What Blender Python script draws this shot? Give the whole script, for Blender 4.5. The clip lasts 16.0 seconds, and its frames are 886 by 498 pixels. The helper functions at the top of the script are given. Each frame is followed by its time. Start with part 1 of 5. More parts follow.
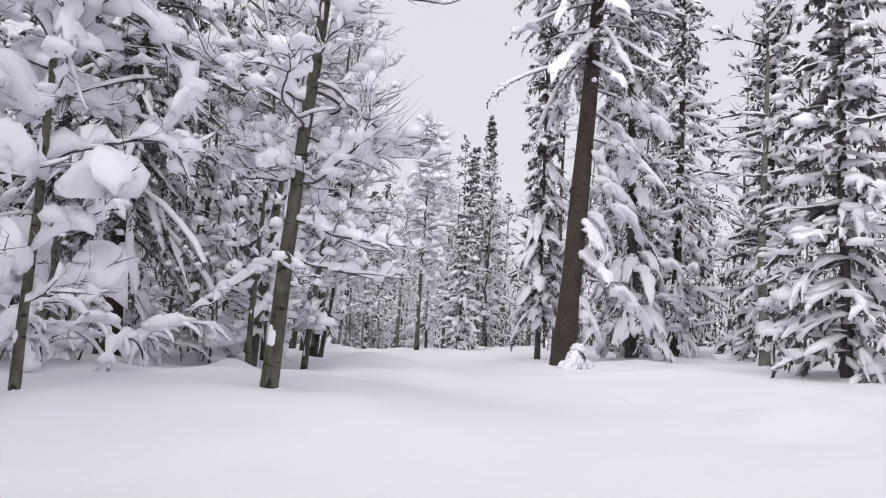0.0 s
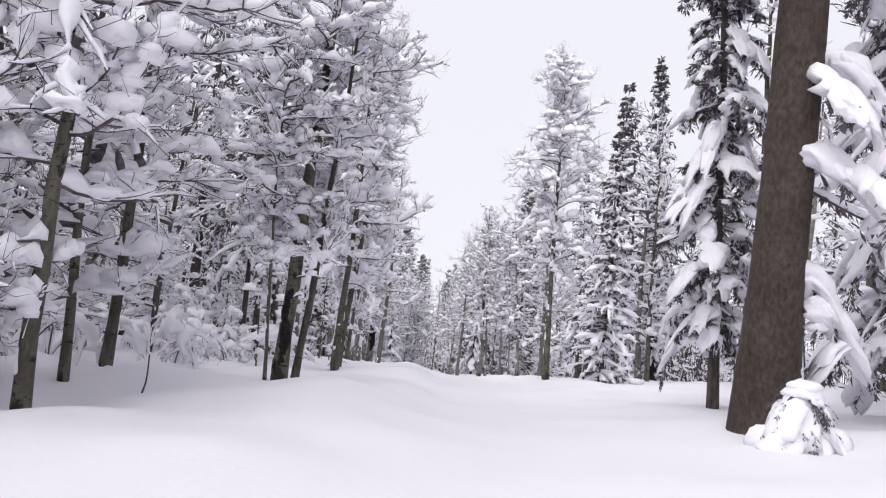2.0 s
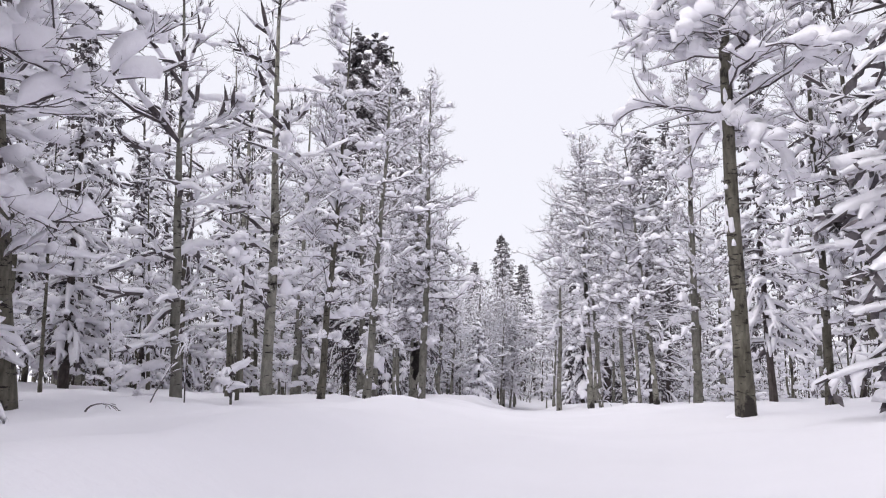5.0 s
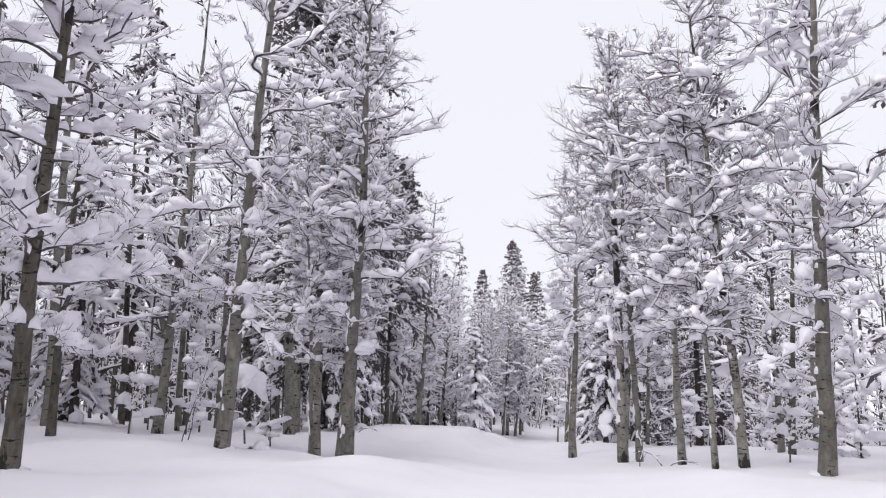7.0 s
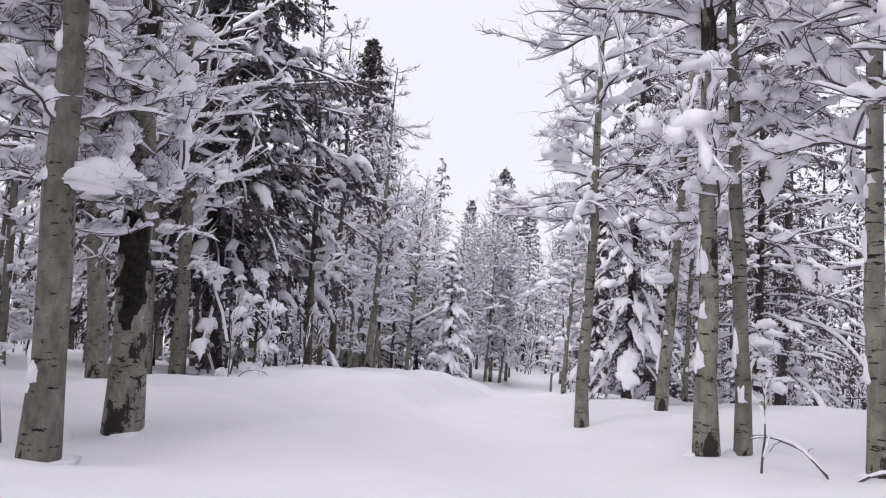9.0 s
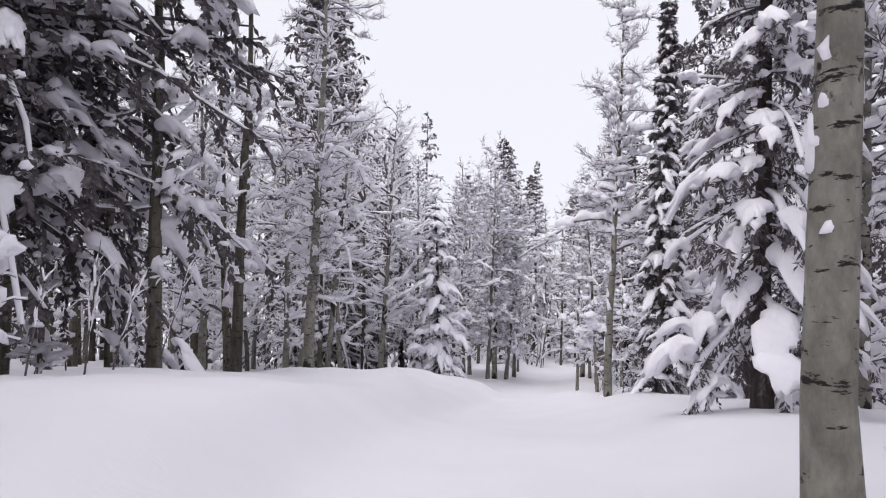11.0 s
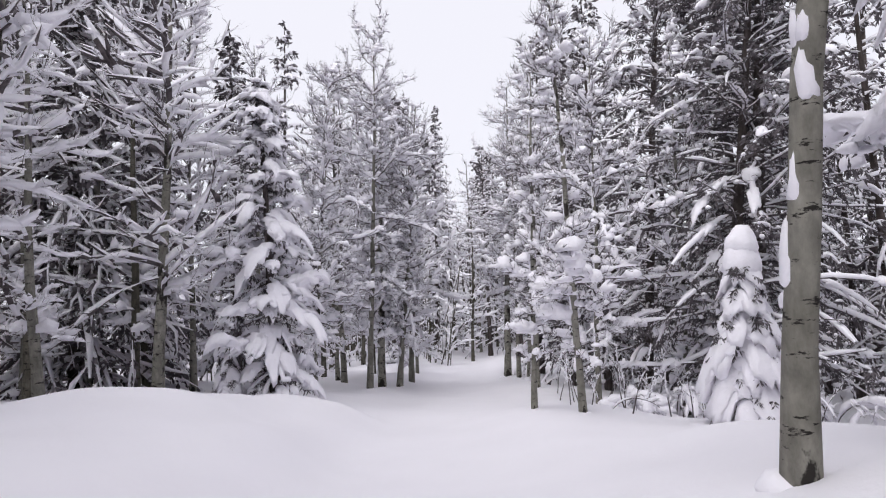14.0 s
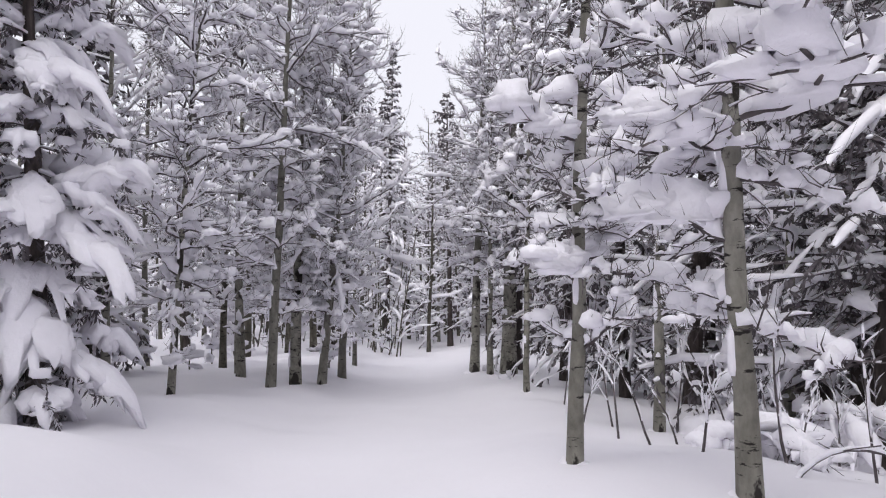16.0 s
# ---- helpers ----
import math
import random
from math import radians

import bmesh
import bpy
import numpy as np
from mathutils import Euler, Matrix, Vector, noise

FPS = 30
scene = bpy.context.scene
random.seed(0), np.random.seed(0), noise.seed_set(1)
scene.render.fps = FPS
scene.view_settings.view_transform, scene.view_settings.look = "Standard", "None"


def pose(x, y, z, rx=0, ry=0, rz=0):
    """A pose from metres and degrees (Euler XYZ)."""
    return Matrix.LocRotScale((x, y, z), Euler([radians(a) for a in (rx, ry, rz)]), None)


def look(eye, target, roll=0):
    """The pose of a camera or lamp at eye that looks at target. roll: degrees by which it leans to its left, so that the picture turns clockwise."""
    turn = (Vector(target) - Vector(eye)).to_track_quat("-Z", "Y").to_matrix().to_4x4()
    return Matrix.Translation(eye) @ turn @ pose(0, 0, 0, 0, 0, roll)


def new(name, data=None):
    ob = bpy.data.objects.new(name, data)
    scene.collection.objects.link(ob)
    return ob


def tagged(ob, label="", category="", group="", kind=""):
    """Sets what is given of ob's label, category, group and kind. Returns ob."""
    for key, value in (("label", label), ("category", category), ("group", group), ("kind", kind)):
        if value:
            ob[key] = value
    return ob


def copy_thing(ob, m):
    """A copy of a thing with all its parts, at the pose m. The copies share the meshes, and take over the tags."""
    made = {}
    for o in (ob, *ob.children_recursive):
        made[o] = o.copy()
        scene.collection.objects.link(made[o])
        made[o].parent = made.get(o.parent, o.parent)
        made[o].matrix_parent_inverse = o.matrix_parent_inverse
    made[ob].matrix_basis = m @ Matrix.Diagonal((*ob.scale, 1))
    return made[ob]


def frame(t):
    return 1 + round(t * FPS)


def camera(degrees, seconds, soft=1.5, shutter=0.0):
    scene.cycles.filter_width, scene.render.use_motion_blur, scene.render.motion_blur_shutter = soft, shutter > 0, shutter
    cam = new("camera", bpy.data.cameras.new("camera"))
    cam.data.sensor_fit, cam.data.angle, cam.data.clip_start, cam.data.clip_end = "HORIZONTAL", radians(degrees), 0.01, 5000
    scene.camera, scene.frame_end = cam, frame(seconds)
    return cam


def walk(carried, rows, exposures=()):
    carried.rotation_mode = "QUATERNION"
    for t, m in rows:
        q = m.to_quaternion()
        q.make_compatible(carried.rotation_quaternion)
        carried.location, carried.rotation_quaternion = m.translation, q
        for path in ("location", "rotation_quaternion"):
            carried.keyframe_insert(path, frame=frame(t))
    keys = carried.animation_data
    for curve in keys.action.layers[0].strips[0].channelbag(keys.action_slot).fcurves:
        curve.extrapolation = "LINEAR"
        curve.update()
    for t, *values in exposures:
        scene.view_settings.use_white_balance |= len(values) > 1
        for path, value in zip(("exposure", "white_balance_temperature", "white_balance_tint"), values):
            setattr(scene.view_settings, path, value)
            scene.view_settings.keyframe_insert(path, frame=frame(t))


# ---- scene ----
SOFT = 1.15
EXPOSURES = [(0.0, -0.26), (0.5, -0.17), (1.0, -0.07), (2.0, -0.02), (3.0, 0.0), (16.0, 0.0)]
cam = camera(67.96, 16.0, soft=SOFT)
# seconds, eye, yaw, pitch, roll
ROWS = [
    (0, 0.000, -0.000, -0.000, -0.35, 3.67, 3.48),
    (0.5, 1.025, 3.477, -0.366, 3.67, 3.98, 3.62),
    (1, 1.778, 6.976, -0.556, 7.84, 5.85, 3.87),
    (1.5, 2.377, 10.414, -0.727, 11.49, 5.43, 4.27),
    (2, 2.935, 13.782, -0.957, 16.42, 4.78, 4.78),
    (2.5, 3.083, 17.343, -1.038, 23.58, 4.02, 4.29),
    (3, 2.923, 20.619, -1.151, 28.70, 6.18, 1.97),
    (3.5, 2.254, 23.938, -1.470, 31.89, 7.76, -2.30),
    (4, 1.335, 27.264, -1.919, 30.95, 5.42, -0.92),
    (4.5, 0.266, 30.668, -2.341, 27.05, 4.21, -0.65),
    (4.7, -0.149, 32.043, -2.523, 26.02, 6.32, -0.50),
    (6.8, -3.818, 45.224, -3.004, 27.51, 8.06, 0.83),
    (7, -4.226, 46.390, -3.135, 27.63, 8.33, 0.88),
    (7.5, -5.205, 49.332, -3.546, 27.35, 7.31, 2.74),
    (8, -6.231, 52.357, -3.969, 27.31, 4.72, 1.71),
    (8.5, -7.241, 55.299, -4.256, 26.75, 3.86, 1.55),
    (9, -8.225, 58.094, -4.531, 27.08, 3.67, 2.04),
    (9.5, -9.157, 60.709, -4.836, 27.87, 4.13, 1.78),
    (10, -10.225, 63.526, -5.240, 29.03, 3.00, -0.25),
    (10.2, -10.689, 64.656, -5.400, 28.20, 2.60, 0.33),
    (12.3, -15.370, 76.213, -6.814, 25.12, 6.16, -1.98),
    (12.5, -15.730, 77.121, -6.980, 24.76, 6.48, -2.08),
    (13, -16.664, 79.454, -7.255, 22.77, 5.94, -2.91),
    (13.5, -17.487, 81.781, -7.510, 20.70, 3.90, -4.08),
    (14, -18.174, 84.009, -7.772, 18.38, 3.12, -2.46),
    (14.5, -18.855, 86.294, -8.096, 16.75, 3.45, -1.60),
    (15, -19.499, 88.550, -8.398, 16.18, 2.51, -0.89),
    (15.5, -20.133, 90.804, -8.710, 16.39, 2.52, -0.97),
    (16, -20.741, 92.929, -8.967, 14.88, 2.38, -0.69),
]
walk(cam, [(t, pose(x, y, z, 0, 0, yaw) @ pose(0, 0, 0, 90 + pitch) @ pose(0, 0, 0, 0, 0, roll)) for t, x, y, z, yaw, pitch, roll in ROWS], exposures=EXPOSURES)

# ---- sky and sun: bright overcast ----
world = bpy.data.worlds.new("overcast_sky")
scene.world = world
world.use_nodes = True
wn, wl = world.node_tree.nodes, world.node_tree.links
wn.clear()
SUN_ELEV, SUN_TURN = radians(48), radians(200)
sky = wn.new("ShaderNodeTexSky")
sky.sky_type, sky.sun_disc = "NISHITA", False
sky.sun_elevation, sky.sun_rotation = SUN_ELEV, SUN_TURN
dim = wn.new("ShaderNodeVectorMath")
dim.operation = "SCALE"
dim.inputs["Scale"].default_value = 0.10
wl.new(sky.outputs["Color"], dim.inputs[0])
cloud = wn.new("ShaderNodeMix")
cloud.data_type = "RGBA"
cloud.inputs["Factor"].default_value = 0.93
cloud.inputs["B"].default_value = (0.955, 0.947, 1.03, 1)
wl.new(dim.outputs["Vector"], cloud.inputs["A"])
wbg = wn.new("ShaderNodeBackground")
wbg.inputs["Strength"].default_value = 1.0
wl.new(cloud.outputs["Result"], wbg.inputs["Color"])
wout = wn.new("ShaderNodeOutputWorld")
wl.new(wbg.outputs["Background"], wout.inputs["Surface"])

sun = new("sun", bpy.data.lights.new("sun", "SUN"))
sun.data.energy, sun.data.angle, sun.data.color = 2.4, radians(70), (1.0, 0.98, 0.95)
sun.matrix_world = look((0, 0, 60), (0 - 60 * math.sin(SUN_TURN) / math.tan(SUN_ELEV), 0 - 60 * math.cos(SUN_TURN) / math.tan(SUN_ELEV), 0))


# ---- materials ----
def material(name, rough=0.8, spec=0.3):
    m = bpy.data.materials.new(name)
    m.use_nodes = True
    n, l = m.node_tree.nodes, m.node_tree.links
    b = n["Principled BSDF"]
    b.inputs["Roughness"].default_value = rough
    b.inputs["Specular IOR Level"].default_value = spec
    return m, n, l, b


def ramp(n, stops):
    r = n.new("ShaderNodeValToRGB")
    e = r.color_ramp.elements
    while len(e) < len(stops):
        e.new(0.5)
    for s, (at, c) in zip(e, stops):
        s.position, s.color = at, (*c, 1)
    return r


def noise_tex(n, l, scale, detail=4.0, rough=0.55, stretch=(1, 1, 1), coord="Object"):
    tc, mp, t = n.new("ShaderNodeTexCoord"), n.new("ShaderNodeMapping"), n.new("ShaderNodeTexNoise")
    mp.inputs["Scale"].default_value = stretch
    t.inputs["Scale"].default_value, t.inputs["Detail"].default_value, t.inputs["Roughness"].default_value = scale, detail, rough
    l.new(tc.outputs[coord], mp.inputs["Vector"])
    l.new(mp.outputs["Vector"], t.inputs["Vector"])
    return t


def bump(n, l, b, height, strength, distance):
    k = n.new("ShaderNodeBump")
    k.inputs["Strength"].default_value, k.inputs["Distance"].default_value = strength, distance
    l.new(height, k.inputs["Height"])
    l.new(k.outputs["Normal"], b.inputs["Normal"])


def mix_rgb(n, l, a, c, fac, mode="MIX"):
    m = n.new("ShaderNodeMix")
    m.data_type, m.blend_type = "RGBA", mode
    for key, v in (("A", a), ("B", c), ("Factor", fac)):
        if isinstance(v, bpy.types.NodeSocket):
            l.new(v, m.inputs[key])
        else:
            m.inputs[key].default_value = (*v, 1) if isinstance(v, tuple) else v
    return m.outputs["Result"]


def snow_material(name, tint, grain, lump):
    m, n, l, b = material(name, 0.75, 0.15)
    big, fine = noise_tex(n, l, lump, 3.0), noise_tex(n, l, grain, 5.0, 0.7)
    r = ramp(n, [(0.3, tuple(0.96 * v for v in tint)), (0.7, tint)])
    l.new(big.outputs["Fac"], r.inputs["Fac"])
    l.new(r.outputs["Color"], b.inputs["Base Color"])
    add = n.new("ShaderNodeMath")
    add.operation = "MULTIPLY_ADD"
    add.inputs[1].default_value = 0.25
    l.new(fine.outputs["Fac"], add.inputs[0])
    l.new(big.outputs["Fac"], add.inputs[2])
    bump(n, l, b, add.outputs[0], 0.5, 0.06)
    return m


def bark_material(name, dark, mid, light, vertical, scale, marks):
    m, n, l, b = material(name, 0.85, 0.2)
    t = noise_tex(n, l, scale, 6.0, 0.65, (1, 1, vertical))
    r = ramp(n, [(0.25, dark), (0.48, mid), (0.72, light)])
    l.new(t.outputs["Fac"], r.inputs["Fac"])
    col = r.outputs["Color"]
    blot = noise_tex(n, l, 1.3, 3.0, 0.5)
    rb = ramp(n, [(0.35, (0.72, 0.72, 0.7)), (0.65, (1.0, 1.0, 1.0))])
    l.new(blot.outputs["Fac"], rb.inputs["Fac"])
    col = mix_rgb(n, l, col, rb.outputs["Color"], 1.0, "MULTIPLY")
    if marks:
        # old bark: wide ragged grey-black patches, then short dark cross marks
        for size, squash, edge, soft, tone in ((1.5, (1, 1, 0.55), 0.62, 0.03, (0.036, 0.032, 0.029)), (4.6, (0.8, 0.8, 3.0), 0.595, 0.03, (0.026, 0.023, 0.021))):
            k = noise_tex(n, l, size, 6.0, 0.68, squash)
            rk = ramp(n, [(edge, (0, 0, 0)), (edge + soft, (1, 1, 1))])
            more = n.new("ShaderNodeMath")
            more.operation = "MULTIPLY_ADD"
            more.inputs[1].default_value = 0.11 if size < 3 else 0.03
            l.new(n.new("ShaderNodeObjectInfo").outputs["Random"], more.inputs[0])
            l.new(k.outputs["Fac"], more.inputs[2])
            l.new(more.outputs[0], rk.inputs["Fac"])
            col = mix_rgb(n, l, col, tone, rk.outputs["Color"])
    info = n.new("ShaderNodeObjectInfo")
    hs = n.new("ShaderNodeHueSaturation")
    vr = n.new("ShaderNodeMapRange")
    vr.inputs["To Min"].default_value, vr.inputs["To Max"].default_value = 0.75, 1.2
    l.new(info.outputs["Random"], vr.inputs["Value"])
    l.new(vr.outputs["Result"], hs.inputs["Value"])
    l.new(col, hs.inputs["Color"])
    l.new(hs.outputs["Color"], b.inputs["Base Color"])
    bump(n, l, b, t.outputs["Fac"], 0.7, 0.03)
    return m


def plain_material(name, dark, light, scale, rough=0.85):
    m, n, l, b = material(name, rough, 0.2)
    t = noise_tex(n, l, scale, 4.0)
    r = ramp(n, [(0.3, dark), (0.7, light)])
    l.new(t.outputs["Fac"], r.inputs["Fac"])
    l.new(r.outputs["Color"], b.inputs["Base Color"])
    return m


SNOW = snow_material("snow_on_boughs", (0.95, 0.933, 0.99), 22.0, 6.0)
GROUND_SNOW = snow_material("snow_cover", (0.885, 0.868, 0.917), 9.0, 0.45)
ASPEN = bark_material("aspen_bark", (0.13, 0.124, 0.108), (0.25, 0.24, 0.21), (0.385, 0.37, 0.325), 0.5, 7.0, True)
GREY = bark_material("grey_bark", (0.055, 0.05, 0.041), (0.125, 0.115, 0.093), (0.215, 0.2, 0.165), 0.3, 9.0, True)
PINE = bark_material("pine_bark", (0.035, 0.027, 0.024), (0.082, 0.062, 0.053), (0.125, 0.1, 0.087), 0.55, 16.0, False)
DARK = bark_material("dark_bark", (0.032, 0.026, 0.026), (0.072, 0.059, 0.057), (0.132, 0.11, 0.104), 0.25, 11.0, False)
CHAR = plain_material("charred_wood", (0.008, 0.007, 0.007), (0.035, 0.03, 0.028), 12.0)
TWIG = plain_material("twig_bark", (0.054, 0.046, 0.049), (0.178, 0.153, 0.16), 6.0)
NEEDLE = plain_material("needles", (0.064, 0.056, 0.064), (0.178, 0.159, 0.171), 8.0, 0.7)


# ---- geometry helpers ----
def mesh_from(name, chunks, mat):
    """One smooth mesh from chunks of (vertices, faces) with faces all of one length in a chunk."""
    me = bpy.data.meshes.new(name)
    vs, loops, sizes, off = [], [], [], 0
    for v, f in chunks:
        if len(v) == 0:
            continue
        vs.append(v)
        loops.append((f + off).ravel())
        sizes.append(np.full(len(f), f.shape[1]))
        off += len(v)
    v, lp, sz = np.concatenate(vs), np.concatenate(loops), np.concatenate(sizes)
    me.vertices.add(len(v))
    me.vertices.foreach_set("co", v.astype(np.float32).ravel())
    me.loops.add(len(lp))
    me.loops.foreach_set("vertex_index", lp.astype(np.int32))
    me.polygons.add(len(sz))
    me.polygons.foreach_set("loop_start", np.concatenate([[0], np.cumsum(sz)[:-1]]).astype(np.int32))
    me.polygons.foreach_set("loop_total", sz.astype(np.int32))
    me.polygons.foreach_set("use_smooth", np.ones(len(sz), bool))
    me.update(calc_edges=True)
    me.materials.append(mat)
    return me


def tubes(p, w, k, h=None, lift=0.0, floor_at=-1.0):
    """Tubes along strands p (m, n, 3) with half widths w and half heights h (m, n), k-sided; floor_at flattens the underside."""
    m, n, _ = p.shape
    h = w if h is None else h
    t = np.gradient(p, axis=1)
    t /= np.linalg.norm(t, axis=2, keepdims=True) + 1e-9
    up = np.zeros_like(t)
    up[..., 2] = 1
    steep = np.abs(t[..., 2:3].mean(1, keepdims=True)) > 0.9
    up = np.where(steep, np.array([1.0, 0, 0]), up)
    s = np.cross(t, up)
    s /= np.linalg.norm(s, axis=2, keepdims=True) + 1e-9
    u = np.cross(s, t)
    a = np.arange(k) * 2 * np.pi / k + np.pi / k
    ca, sa = np.cos(a), np.maximum(np.sin(a), floor_at)
    q = p[:, :, None, :] + (w[..., None] * ca)[..., None] * s[:, :, None, :] + (h[..., None] * sa)[..., None] * u[:, :, None, :]
    q[..., 2] += lift if np.isscalar(lift) else lift[..., None]
    i = np.arange(m * n * k).reshape(m, n, k)
    j = np.roll(i, -1, axis=2)
    f = np.stack([i[:, :-1], j[:, :-1], j[:, 1:], i[:, 1:]], -1).reshape(-1, 4)
    return q.reshape(-1, 3), f


def blob_template(a, b):
    """A unit sphere of a by b faces; its poles are one vertex each, so the end faces fold to slivers."""
    th, ph = np.linspace(0, np.pi, b + 1), np.arange(a) * 2 * np.pi / a
    v = np.stack([np.outer(np.sin(th), np.cos(ph)), np.outer(np.sin(th), np.sin(ph)), np.outer(np.cos(th), np.ones(a))], -1).reshape(-1, 3)
    i = np.arange((b + 1) * a).reshape(b + 1, a)
    j = np.roll(i, -1, axis=1)
    return v, np.stack([i[1:], j[1:], j[:-1], i[:-1]], -1).reshape(-1, 4)


BLOB_V, BLOB_F = blob_template(8, 5)
LOW_V, LOW_F = blob_template(6, 4)
FAR_V, FAR_F = blob_template(5, 3)
BIG_V, BIG_F = blob_template(16, 11)


def blobs(rng, c, size, az, big=False, rough=0.28):
    """Lumps of snow at c (m, 3) with half sizes (m, 3), turned by az, each with its own uneven outline and a flatter underside."""
    V, F = (BIG_V, BIG_F) if big is True else {0.5: (LOW_V, LOW_F), 0.2: (FAR_V, FAR_F)}.get(big, (BLOB_V, BLOB_F))
    m = len(c)
    if m == 0:
        return np.zeros((0, 3)), np.zeros((0, 4), int)
    v = np.repeat(V[None], m, 0)
    d = 0
    for freq, amp in ((2.1, 1.0), (3.7, 0.6)) + (((6.5, 0.35),) if big is True else ()):
        k = rng.normal(size=(m, 1, 3)) * freq * 0.8
        d = d + amp * np.sin((v * k).sum(-1) * 1.6 + rng.uniform(0, 6.28, (m, 1)))
    v = v * (1 + rough * d)[..., None]
    v[..., 2] = np.maximum(v[..., 2], -0.45)
    v = v * size[:, None, :]
    ca, sa = np.cos(az)[:, None], np.sin(az)[:, None]
    x, y = v[..., 0] * ca - v[..., 1] * sa, v[..., 0] * sa + v[..., 1] * ca
    q = np.stack([x, y, v[..., 2]], -1) + c[:, None, :]
    f = F[None] + (np.arange(m) * len(V))[:, None, None]
    return q.reshape(-1, 3), f.reshape(-1, 4)


DRAPE_V, DRAPE_F = blob_template(20, 7)


def drapes(rng, c, size, az, slope):
    """Drapes of snow over bough ends: domes at c (m, 3) that slope down outwards along az, with a lower edge drawn out into uneven tongues."""
    m = len(c)
    v = np.repeat(DRAPE_V[None], m, 0)
    ph = np.arctan2(v[..., 1], v[..., 0])
    turn = lambda: rng.uniform(0, 6.28, (m, 1))
    lobes = np.sin(rng.integers(3, 6, (m, 1)) * ph + turn()) + 0.6 * np.sin(rng.integers(6, 9, (m, 1)) * ph + turn())
    low = np.clip(0.3 - v[..., 2], 0, 1)
    k = [rng.normal(size=(m, 1, 3)) * g for g in (2.5, 5.5, 9.0)]
    lump = 1 + 0.17 * np.sin((v * k[0]).sum(-1) + turn()) + 0.12 * np.sin((v * k[1]).sum(-1) + turn()) + 0.06 * np.sin((v * k[2]).sum(-1) + turn())
    flat = v[..., :2] * (lump * (1 + 0.13 * lobes * (np.abs(v[..., 2]) < 0.95)))[..., None]
    z = np.where(v[..., 2] > 0.3, v[..., 2] * lump, 0.3 - 0.35 * low - low * np.clip(0.3 + 0.5 * lobes, 0, 0.85))
    x, y = flat[..., 0] * size[:, :1], flat[..., 1] * size[:, 1:2]
    z = z * size[:, 2:] - slope[:, None] * x - 0.5 * x * x / size[:, :1]
    ca, sa = np.cos(az)[:, None], np.sin(az)[:, None]
    q = np.stack([x * ca - y * sa, x * sa + y * ca, z], -1) + c[:, None, :]
    f = DRAPE_F[None] + (np.arange(m) * len(DRAPE_V))[:, None, None]
    return q.reshape(-1, 3), f.reshape(-1, 4)


def strands(rng, start, az, el, length, n, bend, wander=0.18, tip=0.0):
    """Curved strands (m, n, 3) from start, with azimuth and elevation that bend along the way and turn up (or down) at the tip."""
    m = len(start)
    t = np.linspace(0, 1, n - 1)[None]
    bend = np.asarray(bend)
    a = az[:, None] + np.cumsum(rng.normal(0, wander, (m, n - 1)), 1)
    e = el[:, None] + bend[:, None] * t + tip * np.clip(t - 0.5, 0, 1) * 2 * np.linspace(0.4, 1.6, m)[np.argsort(np.argsort(az * 7 % 1))][:, None] + np.cumsum(rng.normal(0, wander * 0.6, (m, n - 1)), 1)
    step = np.stack([np.cos(a) * np.cos(e), np.sin(a) * np.cos(e), np.sin(e)], -1) * (length / (n - 1))[:, None, None]
    return np.concatenate([start[:, None], start[:, None] + np.cumsum(step, 1)], 1)


def along(p, t):
    """Points at fractions t (m, q) of strands p (m, n, 3), with the local direction."""
    m, n, _ = p.shape
    x = np.clip(t * (n - 1), 0, n - 1.001)
    i = x.astype(int)
    r = np.arange(m)[:, None]
    a, b = p[r, i], p[r, i + 1]
    d = b - a
    return a + d * (x - i)[..., None], d / (np.linalg.norm(d, axis=-1, keepdims=True) + 1e-9)


def uneven(rng, m, n, low, high, gaps=0.0):
    """Smoothly varying factors (m, n) from low to high, with a share of gaps, ending thin."""
    x = rng.uniform(low, high, (m, n))
    x = 0.5 * x + 0.25 * np.roll(x, 1, 1) + 0.25 * np.roll(x, -1, 1)
    x = np.where(rng.random((m, n)) < gaps, 0.12, x)
    x[:, -1] *= 0.35
    return x


def pads(rng, m, n, low, high):
    """Factors (m, n) that swell and thin out along each strand like cushions of snow, ending thin."""
    t = np.linspace(0, 1, n)[None]
    x = 0.55 + 0.6 * np.sin(6.283 * (rng.uniform(0.8, 2.6, (m, 1)) * t + rng.random((m, 1)))) + 0.6 * np.sin(6.283 * (rng.uniform(3.0, 6.5, (m, 1)) * t + rng.random((m, 1))))
    x = low + (high - low) * np.clip(x, 0, 1.15) * rng.uniform(0.7, 1.2, (m, n))
    x[:, -1] *= 0.35
    x[:, 0] *= 0.6
    return x


def side_shoots(rng, p, length, q, lo, hi, share, n, spread, droop, bend):
    """q shoots from each strand of p, to either side in turn."""
    m = len(p)
    t = np.sort(rng.uniform(lo, hi, (m, q)), 1)
    s, d = along(p, t)
    az = np.arctan2(d[..., 1], d[..., 0])
    el = np.arcsin(np.clip(d[..., 2], -1, 1))
    side = np.where((np.arange(q) % 2) == 0, 1, -1)[None] * np.where(rng.random((m, 1)) < 0.5, 1, -1)
    az = az + side * rng.uniform(*spread, (m, q))
    el = el * 0.6 + rng.normal(droop, 0.2, (m, q))
    ln = length[:, None] * share * (1.15 - 0.75 * t) * rng.uniform(0.6, 1.3, (m, q))
    return strands(rng, s.reshape(-1, 3), az.ravel(), el.ravel(), ln.ravel(), n, rng.normal(bend, 0.25, m * q)), ln.ravel()


